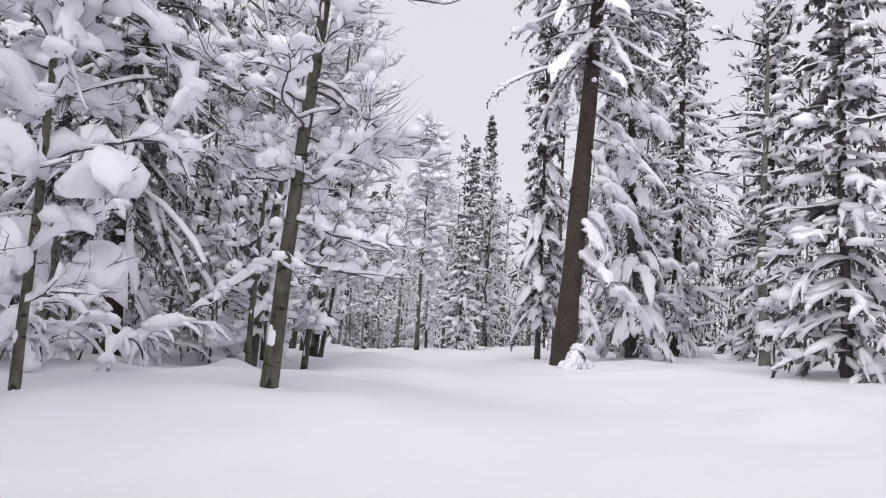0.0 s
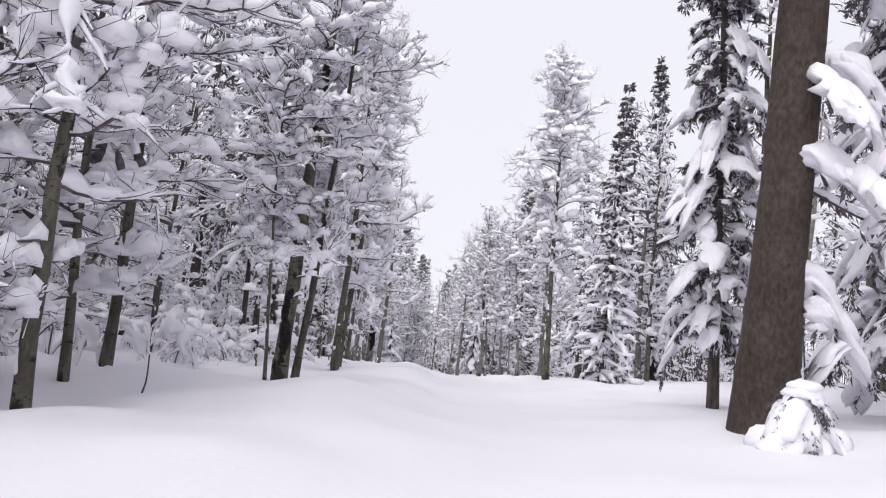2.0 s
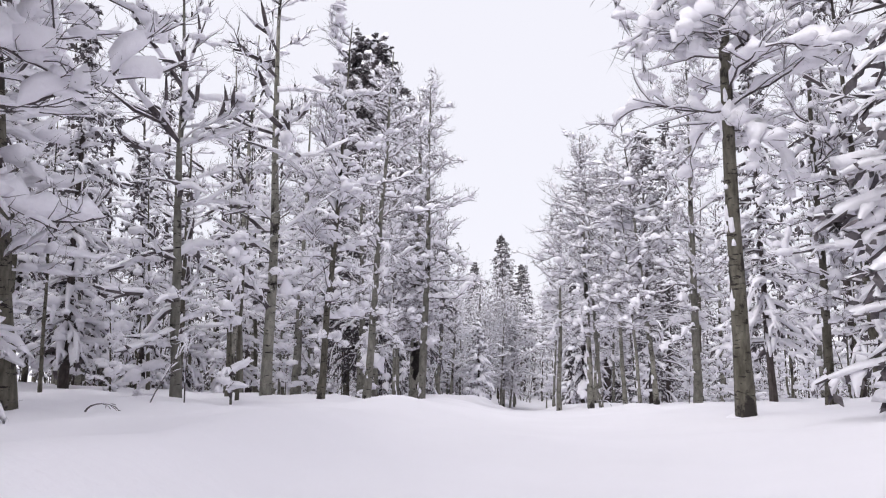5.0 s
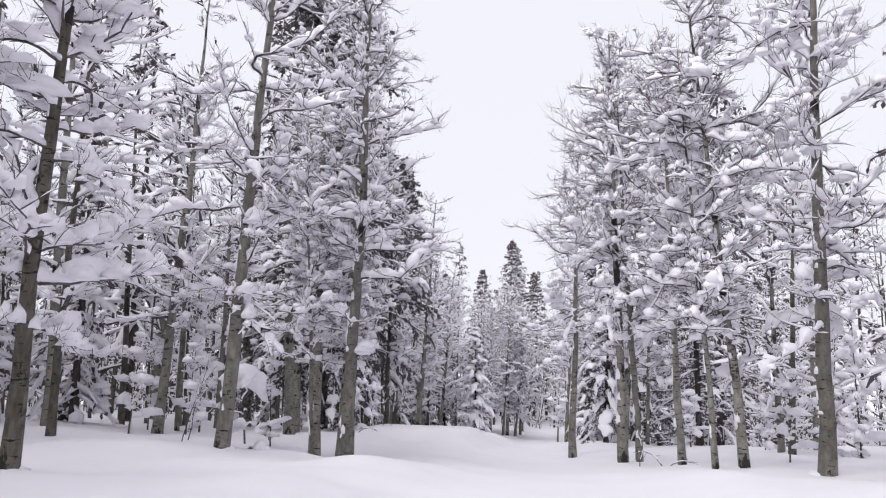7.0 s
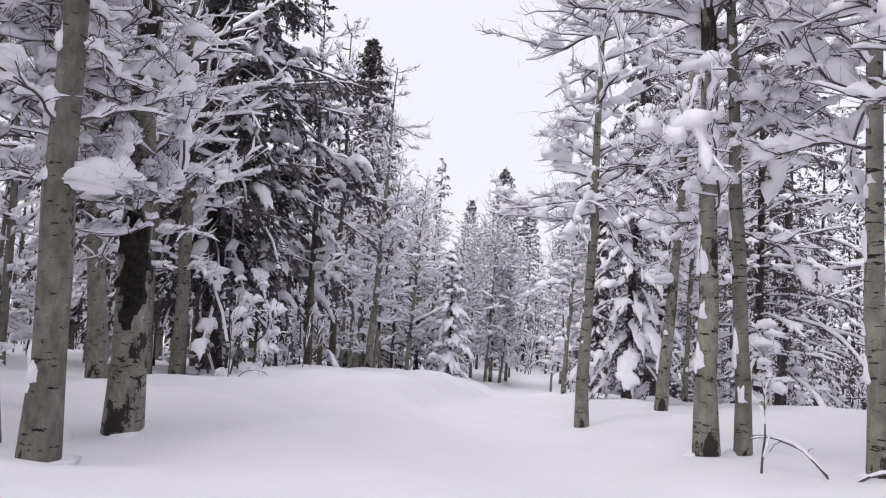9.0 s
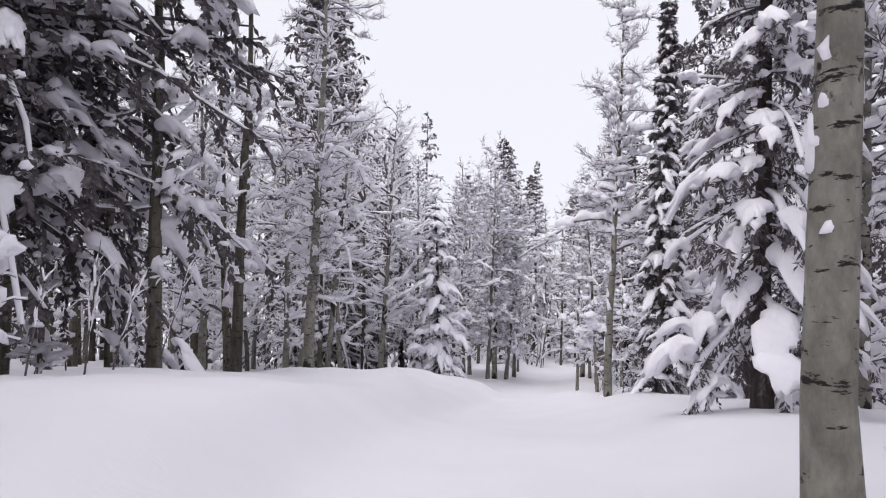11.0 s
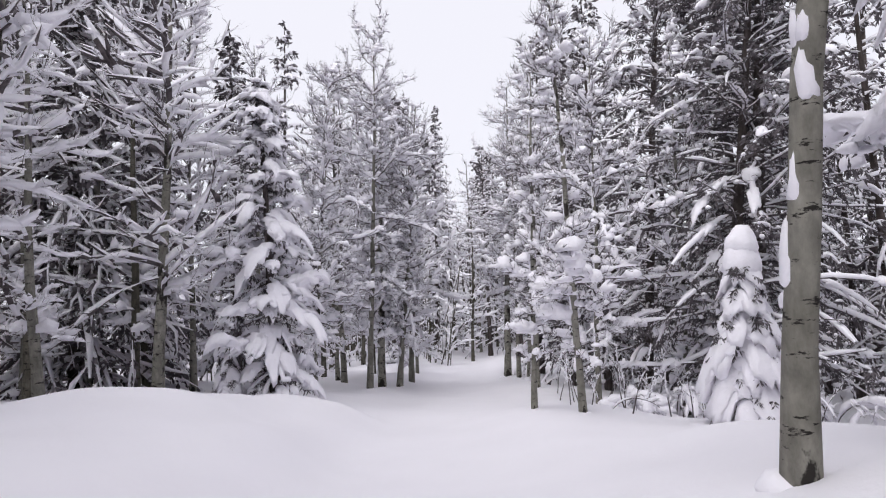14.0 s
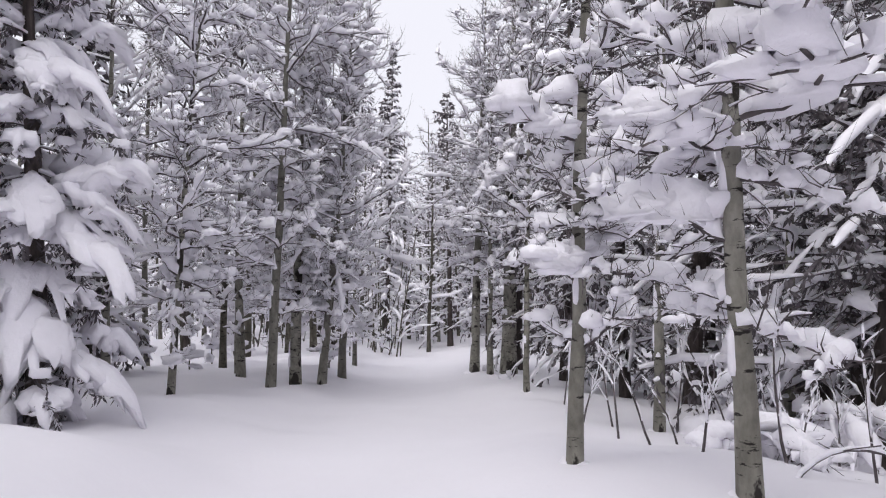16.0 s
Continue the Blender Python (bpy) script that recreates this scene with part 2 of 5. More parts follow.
def trunk_line(rng, h, lean, n=14, sway=0.05):
    z = np.linspace(0, 1, n)
    off = np.cumsum(rng.normal(0, sway, (n, 2)), 0) * (h / n) * 0.5
    off -= off[0]
    p = np.zeros((1, n, 3))
    p[0, :, 0], p[0, :, 1] = lean[0] * h * z + off[:, 0], lean[1] * h * z + off[:, 1]
    p[0, :, 2] = z * h - 0.35 * (z == 0)
    return p


def at_height(p, z):
    q = p[0]
    return np.stack([np.interp(z, q[:, 2], q[:, 0]), np.interp(z, q[:, 2], q[:, 1]), z], -1)


def part(name, me, parent, label=""):
    ob = new(name, me)
    ob.parent = parent
    if label:
        tagged(ob, label)
    return ob


def thing(name, x, y, label, category, group, turn=0.0):
    e = new(name)
    e.matrix_basis = pose(x, y, ground(x, y), 0, 0, turn)
    return tagged(e, label, category, group)


def trunk_mesh(rng, p, r, mat, sides=10, flare=0.25):
    n = p.shape[1]
    z = np.linspace(0, 1, n)
    w = r * (1 - 0.88 * z ** 1.1) * (1 + rng.normal(0, 0.03, n))
    w[0] *= 1 + flare
    return mesh_from("trunk", [tubes(p, w[None], sides)], mat), w


# ---- kinds of trees ----
# level: limb points, limb snow sides, shoots a limb, shoot points, twigs a shoot
LEVELS = {2: (20, 6, 9, 5, 5), 1: (6, 3, 6, 3, 3), 0: (5, 3, 5, 3, 1)}


def capped(p, w, h):
    """Three-sided strands, wood below and snow above: the chunk of all their faces, and which of these are wood."""
    v, f = tubes(p, w, 3, h, h * 0.35, -0.5)
    k = np.arange(len(f))
    return v, f, (k % 3 == 1) & (k // 3 * 7 % 10 < 6)


def spikes(rng, s, d, length, wide):
    """Thin bare kinked twigs as slender blades from s along d: two chunks."""
    side = np.cross(d, rng.normal(size=d.shape))
    side *= wide / (np.linalg.norm(side, axis=1, keepdims=True) + 1e-6)
    mid = s + d * length[:, None] * rng.uniform(0.4, 0.6, (len(s), 1)) + rng.normal(0, 0.09, s.shape) * length[:, None]
    end = s + d * length[:, None] + rng.normal(0, 0.16, s.shape) * length[:, None] + np.array([0, 0, 0.2]) * length[:, None]
    v = np.stack([s - side, s + side, mid + side * 0.7, mid - side * 0.7], 1)
    w = np.stack([mid - side * 0.7, mid + side * 0.7, end], 1)
    return [(v.reshape(-1, 3), np.arange(4 * len(s)).reshape(-1, 4)), (w.reshape(-1, 3), np.arange(3 * len(s)).reshape(-1, 3))]


def crown_mesh(chunks, bare):
    """One mesh of capped strands and bare twigs, with wood and snow as its two materials."""
    me = mesh_from("crown", [(v, f) for v, f, _ in chunks] + bare, SNOW)
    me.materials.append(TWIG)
    index = np.concatenate([w.astype(np.int32) for *_, w in chunks] + [np.ones(len(f), np.int32) for _, f in bare])
    me.polygons.foreach_set("material_index", index)
    return me


def aspen_meshes(seed, h, r, lean, base, reach, limbs, snow, bark, fine=2, up=0.2, heavy=0.5, sag=-0.25, tip=0.5, clod=1.0, own=()):
    """Bare broadleaf tree under snow: trunk, branches with two orders of twigs, and the snow that lies on them."""
    rng = np.random.default_rng(seed)
    n, k, q, sn, tw = LEVELS[fine]
    tp = trunk_line(rng, h, lean)
    tm, _ = trunk_mesh(rng, tp, r, bark, 14 if fine > 1 else 6)
    z = base + (h * 0.985 - base) * np.sort(rng.uniform(0, 1, limbs)) ** 0.95
    f = (z - base) / (h - base)
    ln = reach * np.clip(0.55 + 0.9 * f, 0, 1) * np.clip(1.12 - f, 0.12, 1) ** 0.55 * rng.uniform(0.45, 1.2, limbs)
    az = np.arange(limbs) * 2.4 + rng.normal(0, 0.7, limbs)
    el = rng.normal(up, 0.25, limbs) + 0.5 * f
    bend = rng.normal(sag + 0.1 * f, 0.4, limbs)
    # limbs of its own: height, azimuth, length, elevation, bend, snow
    for zz, aa, ll, ee, bb, ss in own:
        z, az, ln, el, bend, f = np.append(z, zz), np.append(az, aa), np.append(ln, ll), np.append(el, ee), np.append(bend, bb), np.append(f, 0.3)
    limbs += len(own)
    lp = strands(rng, at_height(tp, z), az, el, ln, n, bend, 0.27 if fine > 1 else 0.22, tip)
    thin = (1.3 - 0.5 * f) * snow
    stout = np.ones(limbs)
    for i, o in enumerate(own):
        thin[limbs - len(own) + i] *= min(o[5], 1.3)
        stout[limbs - len(own) + i] = 1.15
    lw = (pads(rng, limbs, n, 0.1, 1.25) if fine > 1 else uneven(rng, limbs, n, 0.1, 1.7, 0.16)) * (0.034 + 0.012 * ln)[:, None] * thin[:, None]
    lw = np.minimum(lw * np.clip(1.25 * np.cos(el), 0.35, 1)[:, None] * (0.86 if fine > 1 else 1.0), 0.12 if fine < 2 else (0.1 * np.clip(thin / 1.6, 1.0, 1.5))[:, None])
    sp, sl = side_shoots(rng, lp, ln, q, 0.12, 1.0, 0.40, sn, (0.4, 1.15), 0.08, 0.05)
    st = np.repeat(thin, q)
    sw = uneven(rng, len(sp), sn, 0.15, 1.8, 0.22) * (0.024 + 0.022 * sl)[:, None] * st[:, None]
    # bare twigs that poke out of the snow
    t, d = along(sp, rng.uniform(0.2, 1.0, (len(sp), tw)))
    t, d = t.reshape(-1, 3), d.reshape(-1, 3)
    d = d + rng.normal(0, 0.55, d.shape) + np.array([0, 0, 0.35])
    d /= np.linalg.norm(d, axis=1, keepdims=True)
    tl = np.repeat(sl, tw) * rng.uniform(0.25, 0.75, len(t)) + 0.06
    nb = int(limbs * heavy * (2.4 if fine > 1 else 2.4))
    pick = rng.integers(0, limbs, nb)
    c, dd = along(lp[pick], rng.uniform(0.2, 0.98, (nb, 1)))
    size = rng.uniform(0.06, 0.16, (nb, 1)) * np.minimum(thin[pick], 1.5)[:, None] * np.array([[1.45, 0.95, 0.85]]) * rng.uniform(0.6, 1.3, (nb, 3))
    size *= clod
    c = c[:, 0] + np.stack([rng.normal(0, 0.04, nb), rng.normal(0, 0.04, nb), size[:, 2] * 0.45 + 0.02], -1)
    turn = np.arctan2(dd[:, 0, 1], dd[:, 0, 0])
    lumps = drapes(rng, c, size * np.array([[0.9, 1.0, 1.3]]), turn, np.clip(-dd[:, 0, 2], -0.3, 0.8)) if clod > 1.3 else blobs(rng, c, size, turn, False if fine > 1 else 0.2)
    if fine < 2:
        low = np.full(len(lumps[1]), False)
        return tm, crown_mesh([capped(lp, lw * 1.05, lw * 1.5), capped(sp, sw * 1.05, sw * 1.5), (*lumps, low)], spikes(rng, t, d, tl, 0.007 if fine else 0.01))
    lr = (0.0095 + 0.0052 * ln) * rng.uniform(0.8, 1.2, limbs) * stout
    wood = [tubes(lp, lr[:, None] * np.linspace(1, 0.3, n)[None], 5)]
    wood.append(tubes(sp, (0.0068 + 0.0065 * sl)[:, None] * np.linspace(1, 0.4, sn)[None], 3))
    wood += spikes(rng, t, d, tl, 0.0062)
    # fine twigs straight off the limbs, up, out and drooping
    t2, d2 = along(lp, rng.uniform(0.15, 1.0, (limbs, 9)))
    t2, d2 = t2.reshape(-1, 3), d2.reshape(-1, 3)
    d2 = d2 * 0.8 + rng.normal(0, 0.6, d2.shape)
    d2 /= np.linalg.norm(d2, axis=1, keepdims=True)
    wood += spikes(rng, t2, d2, rng.uniform(0.12, 0.5, len(t2)), 0.0062)
    taper = lr[:, None] * np.linspace(1, 0.3, n)[None]
    lh = lw * rng.uniform(1.5, 2.7, (limbs, 1))
    ice = [tubes(lp + rng.normal(0, 0.012, lp.shape), lw, k, lh, taper * 0.8 + lh * 0.13, -0.13)]
    # thin snow along every shoot, and a rounded clod on many of them
    tw_h = np.minimum(sw * 0.42, 0.03)
    ice.append(tubes(sp, tw_h, 4, tw_h * 1.7, tw_h * 0.9, -0.3))
    keep = rng.random(len(sp)) < 0.62
    cs, cd = along(sp[keep], rng.uniform(0.15, 0.8, (keep.sum(), 1)))
    cw = np.clip((0.04 + 0.06 * sl[keep]) * st[keep] * rng.uniform(0.45, 1.35, keep.sum()), 0.022, 0.15)
    cl = np.stack([cw * rng.uniform(1.0, 1.9, len(cw)), cw * rng.uniform(0.8, 1.2, len(cw)), cw * rng.uniform(0.65, 1.15, len(cw))], -1)
    ice.append(blobs(rng, cs[:, 0] + np.array([0, 0, 1.0]) * (cl[:, 2:3] * 0.42 + 0.004), cl, np.arctan2(cd[:, 0, 1], cd[:, 0, 0]), 0.5, 0.3))
    ice.append(lumps)
    if own:
        # broad clods along its own limbs, as much as each one bears
        at, dd = along(lp[-len(own):], np.sort(rng.uniform(0.15, 0.95, (len(own), 5)), 1))
        at, dd = at.reshape(-1, 3), dd.reshape(-1, 3)
        load = np.repeat([0.03 + 0.075 * o[5] for o in own], 5)[:, None] * rng.uniform([1.1, 0.8, 0.6], [2.0, 1.3, 1.0], (len(at), 3))
        ice.append(blobs(rng, at + np.array([0, 0, 1.0]) * load[:, 2:] * 0.4, load, np.arctan2(dd[:, 1], dd[:, 0]), True, 0.2))
    # lumps in the forks at the trunk and plastered on the windward bark
    nk = limbs // 2
    zk = rng.uniform(base * 0.25, h * 0.9, nk)
    ak = rng.normal(3.4, 0.7, nk)
    rk = np.interp(zk, [0, h], [r, 0.1 * r])
    ck = at_height(tp, zk) + np.stack([np.cos(ak), np.sin(ak), 0 * ak], -1) * rk[:, None] * 0.66
    sk = np.stack([rk * 0.45 + 0.025, rk * rng.uniform(0.25, 0.6, nk) + 0.01, rng.uniform(0.05, 0.35, nk)], -1)
    ice.append(blobs(rng, ck, sk, ak, False, 0.2))
    # snow drifted against the foot
    ice.append(blobs(rng, np.array([[-0.3 * r, 0.4 * r, -0.09], [0.9 * r, -0.2 * r, -0.1]]), np.array([[2.3 * r, 1.9 * r, 0.15], [1.9 * r, 1.5 * r, 0.13]]), np.array([0.4, 1.9]), False, 0.12))
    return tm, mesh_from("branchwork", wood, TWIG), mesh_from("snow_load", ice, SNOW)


def sprays(rng, p, count, low, size, slim=0.21):
    """Needle sprays: short flat leaf-shaped spikes out of strands p, to both sides and down."""
    t = rng.uniform(low, 1.0, (len(p), count))
    s, d = along(p, t)
    s, d = s.reshape(-1, 3), d.reshape(-1, 3)
    m = len(s)
    side = np.cross(d, np.array([0, 0, 1.0]))
    side /= np.linalg.norm(side, axis=1, keepdims=True) + 1e-6
    out = d * rng.uniform(0.3, 0.9, (m, 1)) + side * rng.choice([-1.0, 1.0], m)[:, None] * rng.uniform(0.3, 1.0, (m, 1)) + np.array([0, 0, 1.0]) * rng.uniform(-0.95, 0.2, (m, 1))
    out /= np.linalg.norm(out, axis=1, keepdims=True)
    ln = rng.uniform(0.6, 1.4, (m, 1)) * size
    wide = np.cross(out, rng.normal(size=(m, 3)))
    wide /= np.linalg.norm(wide, axis=1, keepdims=True) + 1e-6
    v = np.stack([s, s + out * ln * 0.5 + wide * ln * slim, s + out * ln, s + out * ln * 0.5 - wide * ln * slim], 1)
    return v.reshape(-1, 3), np.arange(4 * m).reshape(-1, 4)


def conifer_meshes(seed, h, r, lean, base, reach, step, snow, bark, fine=2, droop=-0.35, sparse=0.0, power=0.8, per=6, extra=(), leafy=1.0):
    """Needle tree under snow: trunk, whorls of boughs with needled side sprays, and snow cushions that sag over them."""
    rng = np.random.default_rng(seed)
    tp = trunk_line(rng, h, lean, sway=0.02)
    tm, _ = trunk_mesh(rng, tp, r, bark, 16 if fine > 1 else 6, 0.3)
    zs, z = [], base
    while z < h * 0.985:
        zs += list(z + rng.uniform(-0.5, 0.5, per) * step)
        z += step * (1.0 if z < h * 0.75 else 0.75)
    z = np.array(zs)
    z = np.clip(z[rng.random(len(z)) > sparse], 0.2, h)
    f = np.clip((z - base) / (h - base), 0, 1)
    ln = np.maximum(reach * (1 - f) ** power * rng.uniform(0.55, 1.15, len(z)), 0.16)
    az = np.arange(len(z)) * 2.4 + rng.normal(0, 0.4, len(z))
    el = droop + 0.75 * f + rng.normal(0, 0.16, len(z))
    for zz, aa, ll, ee in extra:
        z, ln, az, el = np.append(z, zz), np.append(ln, ll), np.append(az, aa), np.append(el, ee)
    m = len(z)
    n, q = {2: (7, 5), 1: (5, 3), 0: (4, 2)}[fine]
    lp = strands(rng, at_height(tp, z), az, el, ln, n, rng.normal(-0.4 if reach < 5 else -0.5, 0.3, m), 0.12 if reach < 3.5 else 0.17)
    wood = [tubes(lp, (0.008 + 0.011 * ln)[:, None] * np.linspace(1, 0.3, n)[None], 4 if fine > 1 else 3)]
    hang = fine > 1 and reach < 3.5
    q = 7 if hang else q
    sp, sl = side_shoots(rng, lp, ln, q, 0.12, 1.0, 0.46 if hang else 0.40, 5 if hang else 4 if fine > 1 else 3, (0.3, 1.0), -0.55 if hang else -0.35, -1.0 if hang else -0.6)
    big = (1.9, 1.4, 1.0)[fine] * leafy ** 0.15
    slim = 0.12 if fine > 1 and reach < 5 else 0.21
    green = [sprays(rng, lp, int((4, 5, 22 if hang else 16)[fine] * leafy), 0.15, (0.14 if hang else 0.19) * big, slim), sprays(rng, sp, int((3, 3, 14 if hang else 11)[fine] * leafy * (1.4 if reach > 5 else 1)), 0.0, (0.12 if hang else 0.16) * big, slim)]
    if fine < 2:
        low = uneven(rng, m, n, 0.3, 1.7, 0.12) * np.minimum(0.05 + 0.032 * ln, 0.1)[:, None] * snow
        lows = uneven(rng, len(sp), 3, 0.3, 1.7, 0.15) * np.minimum(0.045 + 0.05 * sl, 0.08)[:, None] * snow
        nb = int(m * 0.8)
        pick = rng.integers(0, m, nb)
        c, d = along(lp[pick], rng.uniform(0.35, 1.0, (nb, 1)))
        size = np.clip(0.09 + 0.07 * ln[pick], 0.1, 0.34)[:, None] * snow * np.array([[1.3, 0.95, 0.62]]) * rng.uniform(0.5, 1.35, (nb, 3))
        lumps = blobs(rng, c[:, 0], size, np.arctan2(d[:, 0, 1], d[:, 0, 0]), 0.2)
        return tm, crown_mesh([capped(lp, low * 1.2, low), capped(sp, lows * 1.2, lows), (*lumps, np.full(len(lumps[1]), False))], []), mesh_from("foliage", green, NEEDLE)
    lw = (0.6 if hang else 0.85 if reach < 5 else 0.4) * np.minimum(uneven(rng, m, n, 0.2, 1.8, 0.14) * (0.05 + 0.032 * ln)[:, None] * snow * np.linspace(0.5, 1.2, n)[None], 0.13)
    ice = [tubes(lp, lw, 6, lw * 0.8, lw * 0.45, -0.5)]
    # small lumps on the side sprays
    keep = rng.random(len(sp)) < (0.4 if hang else 0.85 if reach < 5 else 0.4)
    cs, cd = along(sp[keep], rng.uniform(0.2, 0.9, (keep.sum(), 1)))
    cw = np.clip((0.05 + 0.05 * sl[keep]) * snow * rng.uniform(0.5, 1.3, keep.sum()), 0.03, 0.12)
    cl = np.stack([cw * rng.uniform(1.0, 1.8, len(cw)), cw, cw * rng.uniform(0.6, 1.0, len(cw))], -1)
    ice.append(blobs(rng, cs[:, 0] + np.array([0, 0, 1.0]) * cl[:, 2:3] * 0.4, cl, np.arctan2(cd[:, 0, 1], cd[:, 0, 0]), 0.5, 0.3))
    # drapes of snow over the outer boughs
    nb = int(m * (1.9 if hang else 0.85 if snow < 0.8 else 1.2))
    pick = rng.integers(0, m, nb)
    c, d = along(lp[pick], rng.uniform(0.4, 0.98, (nb, 1)))
    c, d = c[:, 0], d[:, 0]
    size = np.clip(0.07 + 0.125 * ln[pick], 0.1, 0.36 if hang else 0.30)[:, None] * snow ** 0.7 * np.array([[1.25, 0.85, 0.55]]) * rng.uniform(0.55, 1.3, (nb, 3))
    size = np.minimum(size, [0.44, 0.31, 0.22])
    slope = np.clip(-d[:, 2] / (np.hypot(d[:, 0], d[:, 1]) + 0.1), -0.2, 1.2)
    ice.append(drapes(rng, c + np.array([0, 0, 1.0]) * size[:, 2:] * 0.3, size, np.arctan2(d[:, 1], d[:, 0]), slope))
    if extra:
        c, d = along(lp[-len(extra):], np.sort(rng.uniform(0.25, 1.0, (len(extra), 4)), 1))
        c, d = c.reshape(-1, 3), d.reshape(-1, 3)
        size = rng.uniform(0.6, 1.25, (len(c), 1)) * np.array([[0.5, 0.34, 0.24]]) * rng.uniform(0.8, 1.2, (len(c), 3))
        ice.append(drapes(rng, c + np.array([0, 0, 0.06]), size, np.arctan2(d[:, 1], d[:, 0]), np.clip(-d[:, 2] / (np.hypot(d[:, 0], d[:, 1]) + 0.1), -0.1, 0.9)))
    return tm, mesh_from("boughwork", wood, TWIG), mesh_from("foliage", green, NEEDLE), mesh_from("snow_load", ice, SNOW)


def aspen(x, y, h, r, lean=(0, 0), base=2.2, reach=2.2, limbs=40, snow=1.0, bark=None, seed=0, fine=2, up=0.2, heavy=0.5, sag=-0.25, tip=0.5, clod=1.0, own=(), label="", turn=0.0, name="aspen_tree"):
    ob = thing(name, x, y, label or "bare grey-barked aspen with snow piled on its branches", "shrub" if name == "shrub" else "tree", "undergrowth" if name == "shrub" else "bare trees along the trail", turn)
    tm, *rest = aspen_meshes(seed, h, r, lean, base, reach, limbs, snow, bark or ASPEN, fine, up, heavy, sag, tip, clod, own)
    part("trunk", tm, ob)
    if len(rest) == 1:
        tagged(part("crown", rest[0], ob, "dark thin branches under white snow"), kind="stuff")
    else:
        tagged(part("branchwork", rest[0], ob, "dark thin bare branches and twigs"), kind="stuff")
        tagged(part("snow_load", rest[1], ob, "thick white snow on the branches"), kind="stuff")
    return ob


def conifer(x, y, h, r, lean=(0, 0), base=0.6, reach=1.9, step=0.34, snow=1.0, bark=None, seed=0, fine=2, droop=-0.35, sparse=0.0, power=0.8, per=6, extra=(), leafy=1.0, name="spruce_tree", label="", turn=0.0):
    ob = thing(name, x, y, label or "tall dark spruce with drooping snow-covered boughs", "tree", "needle trees along the trail", turn)
    tm, *rest = conifer_meshes(seed, h, r, lean, base, reach, step, snow, bark or DARK, fine, droop, sparse, power, per, extra, leafy)
    part("trunk", tm, ob)
    if len(rest) == 2:
        tagged(part("crown", rest[0], ob, "sagging boughs under white snow"), kind="stuff")
        tagged(part("foliage", rest[1], ob, "dark green needle sprays"), kind="stuff")
    else:
        tagged(part("boughwork", rest[0], ob), kind="stuff")
        tagged(part("foliage", rest[1], ob, "dark green needle sprays"), kind="stuff")
        tagged(part("snow_load", rest[2], ob, "thick white snow cushions on the boughs"), kind="stuff")
    return ob


def snow_cone(x, y, h, w, seed, label="small conifer buried under heaped rounded snow"):
    """A young conifer all but hidden by snow: tiers of draped slabs with scalloped ends, needle tips below each, a blunt cap."""
    rng = np.random.default_rng(seed)
    ob = thing("young_conifer", x, y, label, "small tree", "young conifers")
    tp = trunk_line(rng, h * 0.78, (0.01, 0))
    tm, _ = trunk_mesh(rng, tp, 0.05, DARK, 7)
    part("trunk", tm, ob)
    ice, ends = [], []
    tiers = max(3, round(h / 0.36))
    wide = lambda f: w * np.interp(f, [0, 0.3, 0.6, 0.85, 1.0], [1.0, 0.92, 0.66, 0.42, 0.34])
    for f in np.linspace(0.06, 0.84, tiers):
        m = 5 if f < 0.6 else 4
        az = np.arange(m) * 6.283 / m + rng.uniform(0, 6.28) + rng.normal(0, 0.25, m)
        r = wide(f) * rng.uniform(0.42, 0.66, m)
        c = np.stack([r * np.cos(az), r * np.sin(az), f * h + rng.normal(0, 0.06 * w, m)], -1)
        size = wide(f) * rng.uniform(0.8, 1.2, (m, 1)) * np.array([[0.56, 0.50, 0.42]])
        ice.append(drapes(rng, c, size, az, rng.uniform(0.6, 1.2, m)))
        ends.append(c * np.array([1.25, 1.25, 1.0]) - np.array([0, 0, 0.35 * w]))
    top = np.array([[0.04 * w, 0, 0.89 * h], [0.0, 0.04 * w, 0.79 * h]])
    ice.append(blobs(rng, top, w * np.array([[0.40, 0.37, 0.1 * h / w], [0.46, 0.48, 0.12 * h / w]]), np.zeros(2), True, 0.07))
    foot = rng.uniform(0, 6.28, 5)
    ice.append(blobs(rng, np.stack([0.75 * w * np.cos(foot), 0.75 * w * np.sin(foot), np.full(5, 0.04 * h)], -1), w * rng.uniform(0.28, 0.5, (5, 3)), foot, True, 0.18))
    tagged(part("snow_load", mesh_from("snow_load", ice, SNOW), ob, "smooth heaped snow"), kind="stuff")
    c = np.concatenate(ends)
    n = 500
    at = c[rng.integers(0, len(c), n)]
    sp = strands(rng, at + rng.normal(0, 0.1 * w, at.shape), np.arctan2(at[:, 1], at[:, 0]), rng.normal(-0.7, 0.3, n), np.full(n, 0.12 + 0.16 * w), 4, np.full(n, -0.5))
    size = min(1.0, max(0.45, h / 3.0))
    tagged(part("foliage", mesh_from("foliage", [sprays(rng, sp, 16, 0.05, 0.11 * size, 0.12)], NEEDLE), ob, "dark green needle tips"), kind="stuff")
    return ob


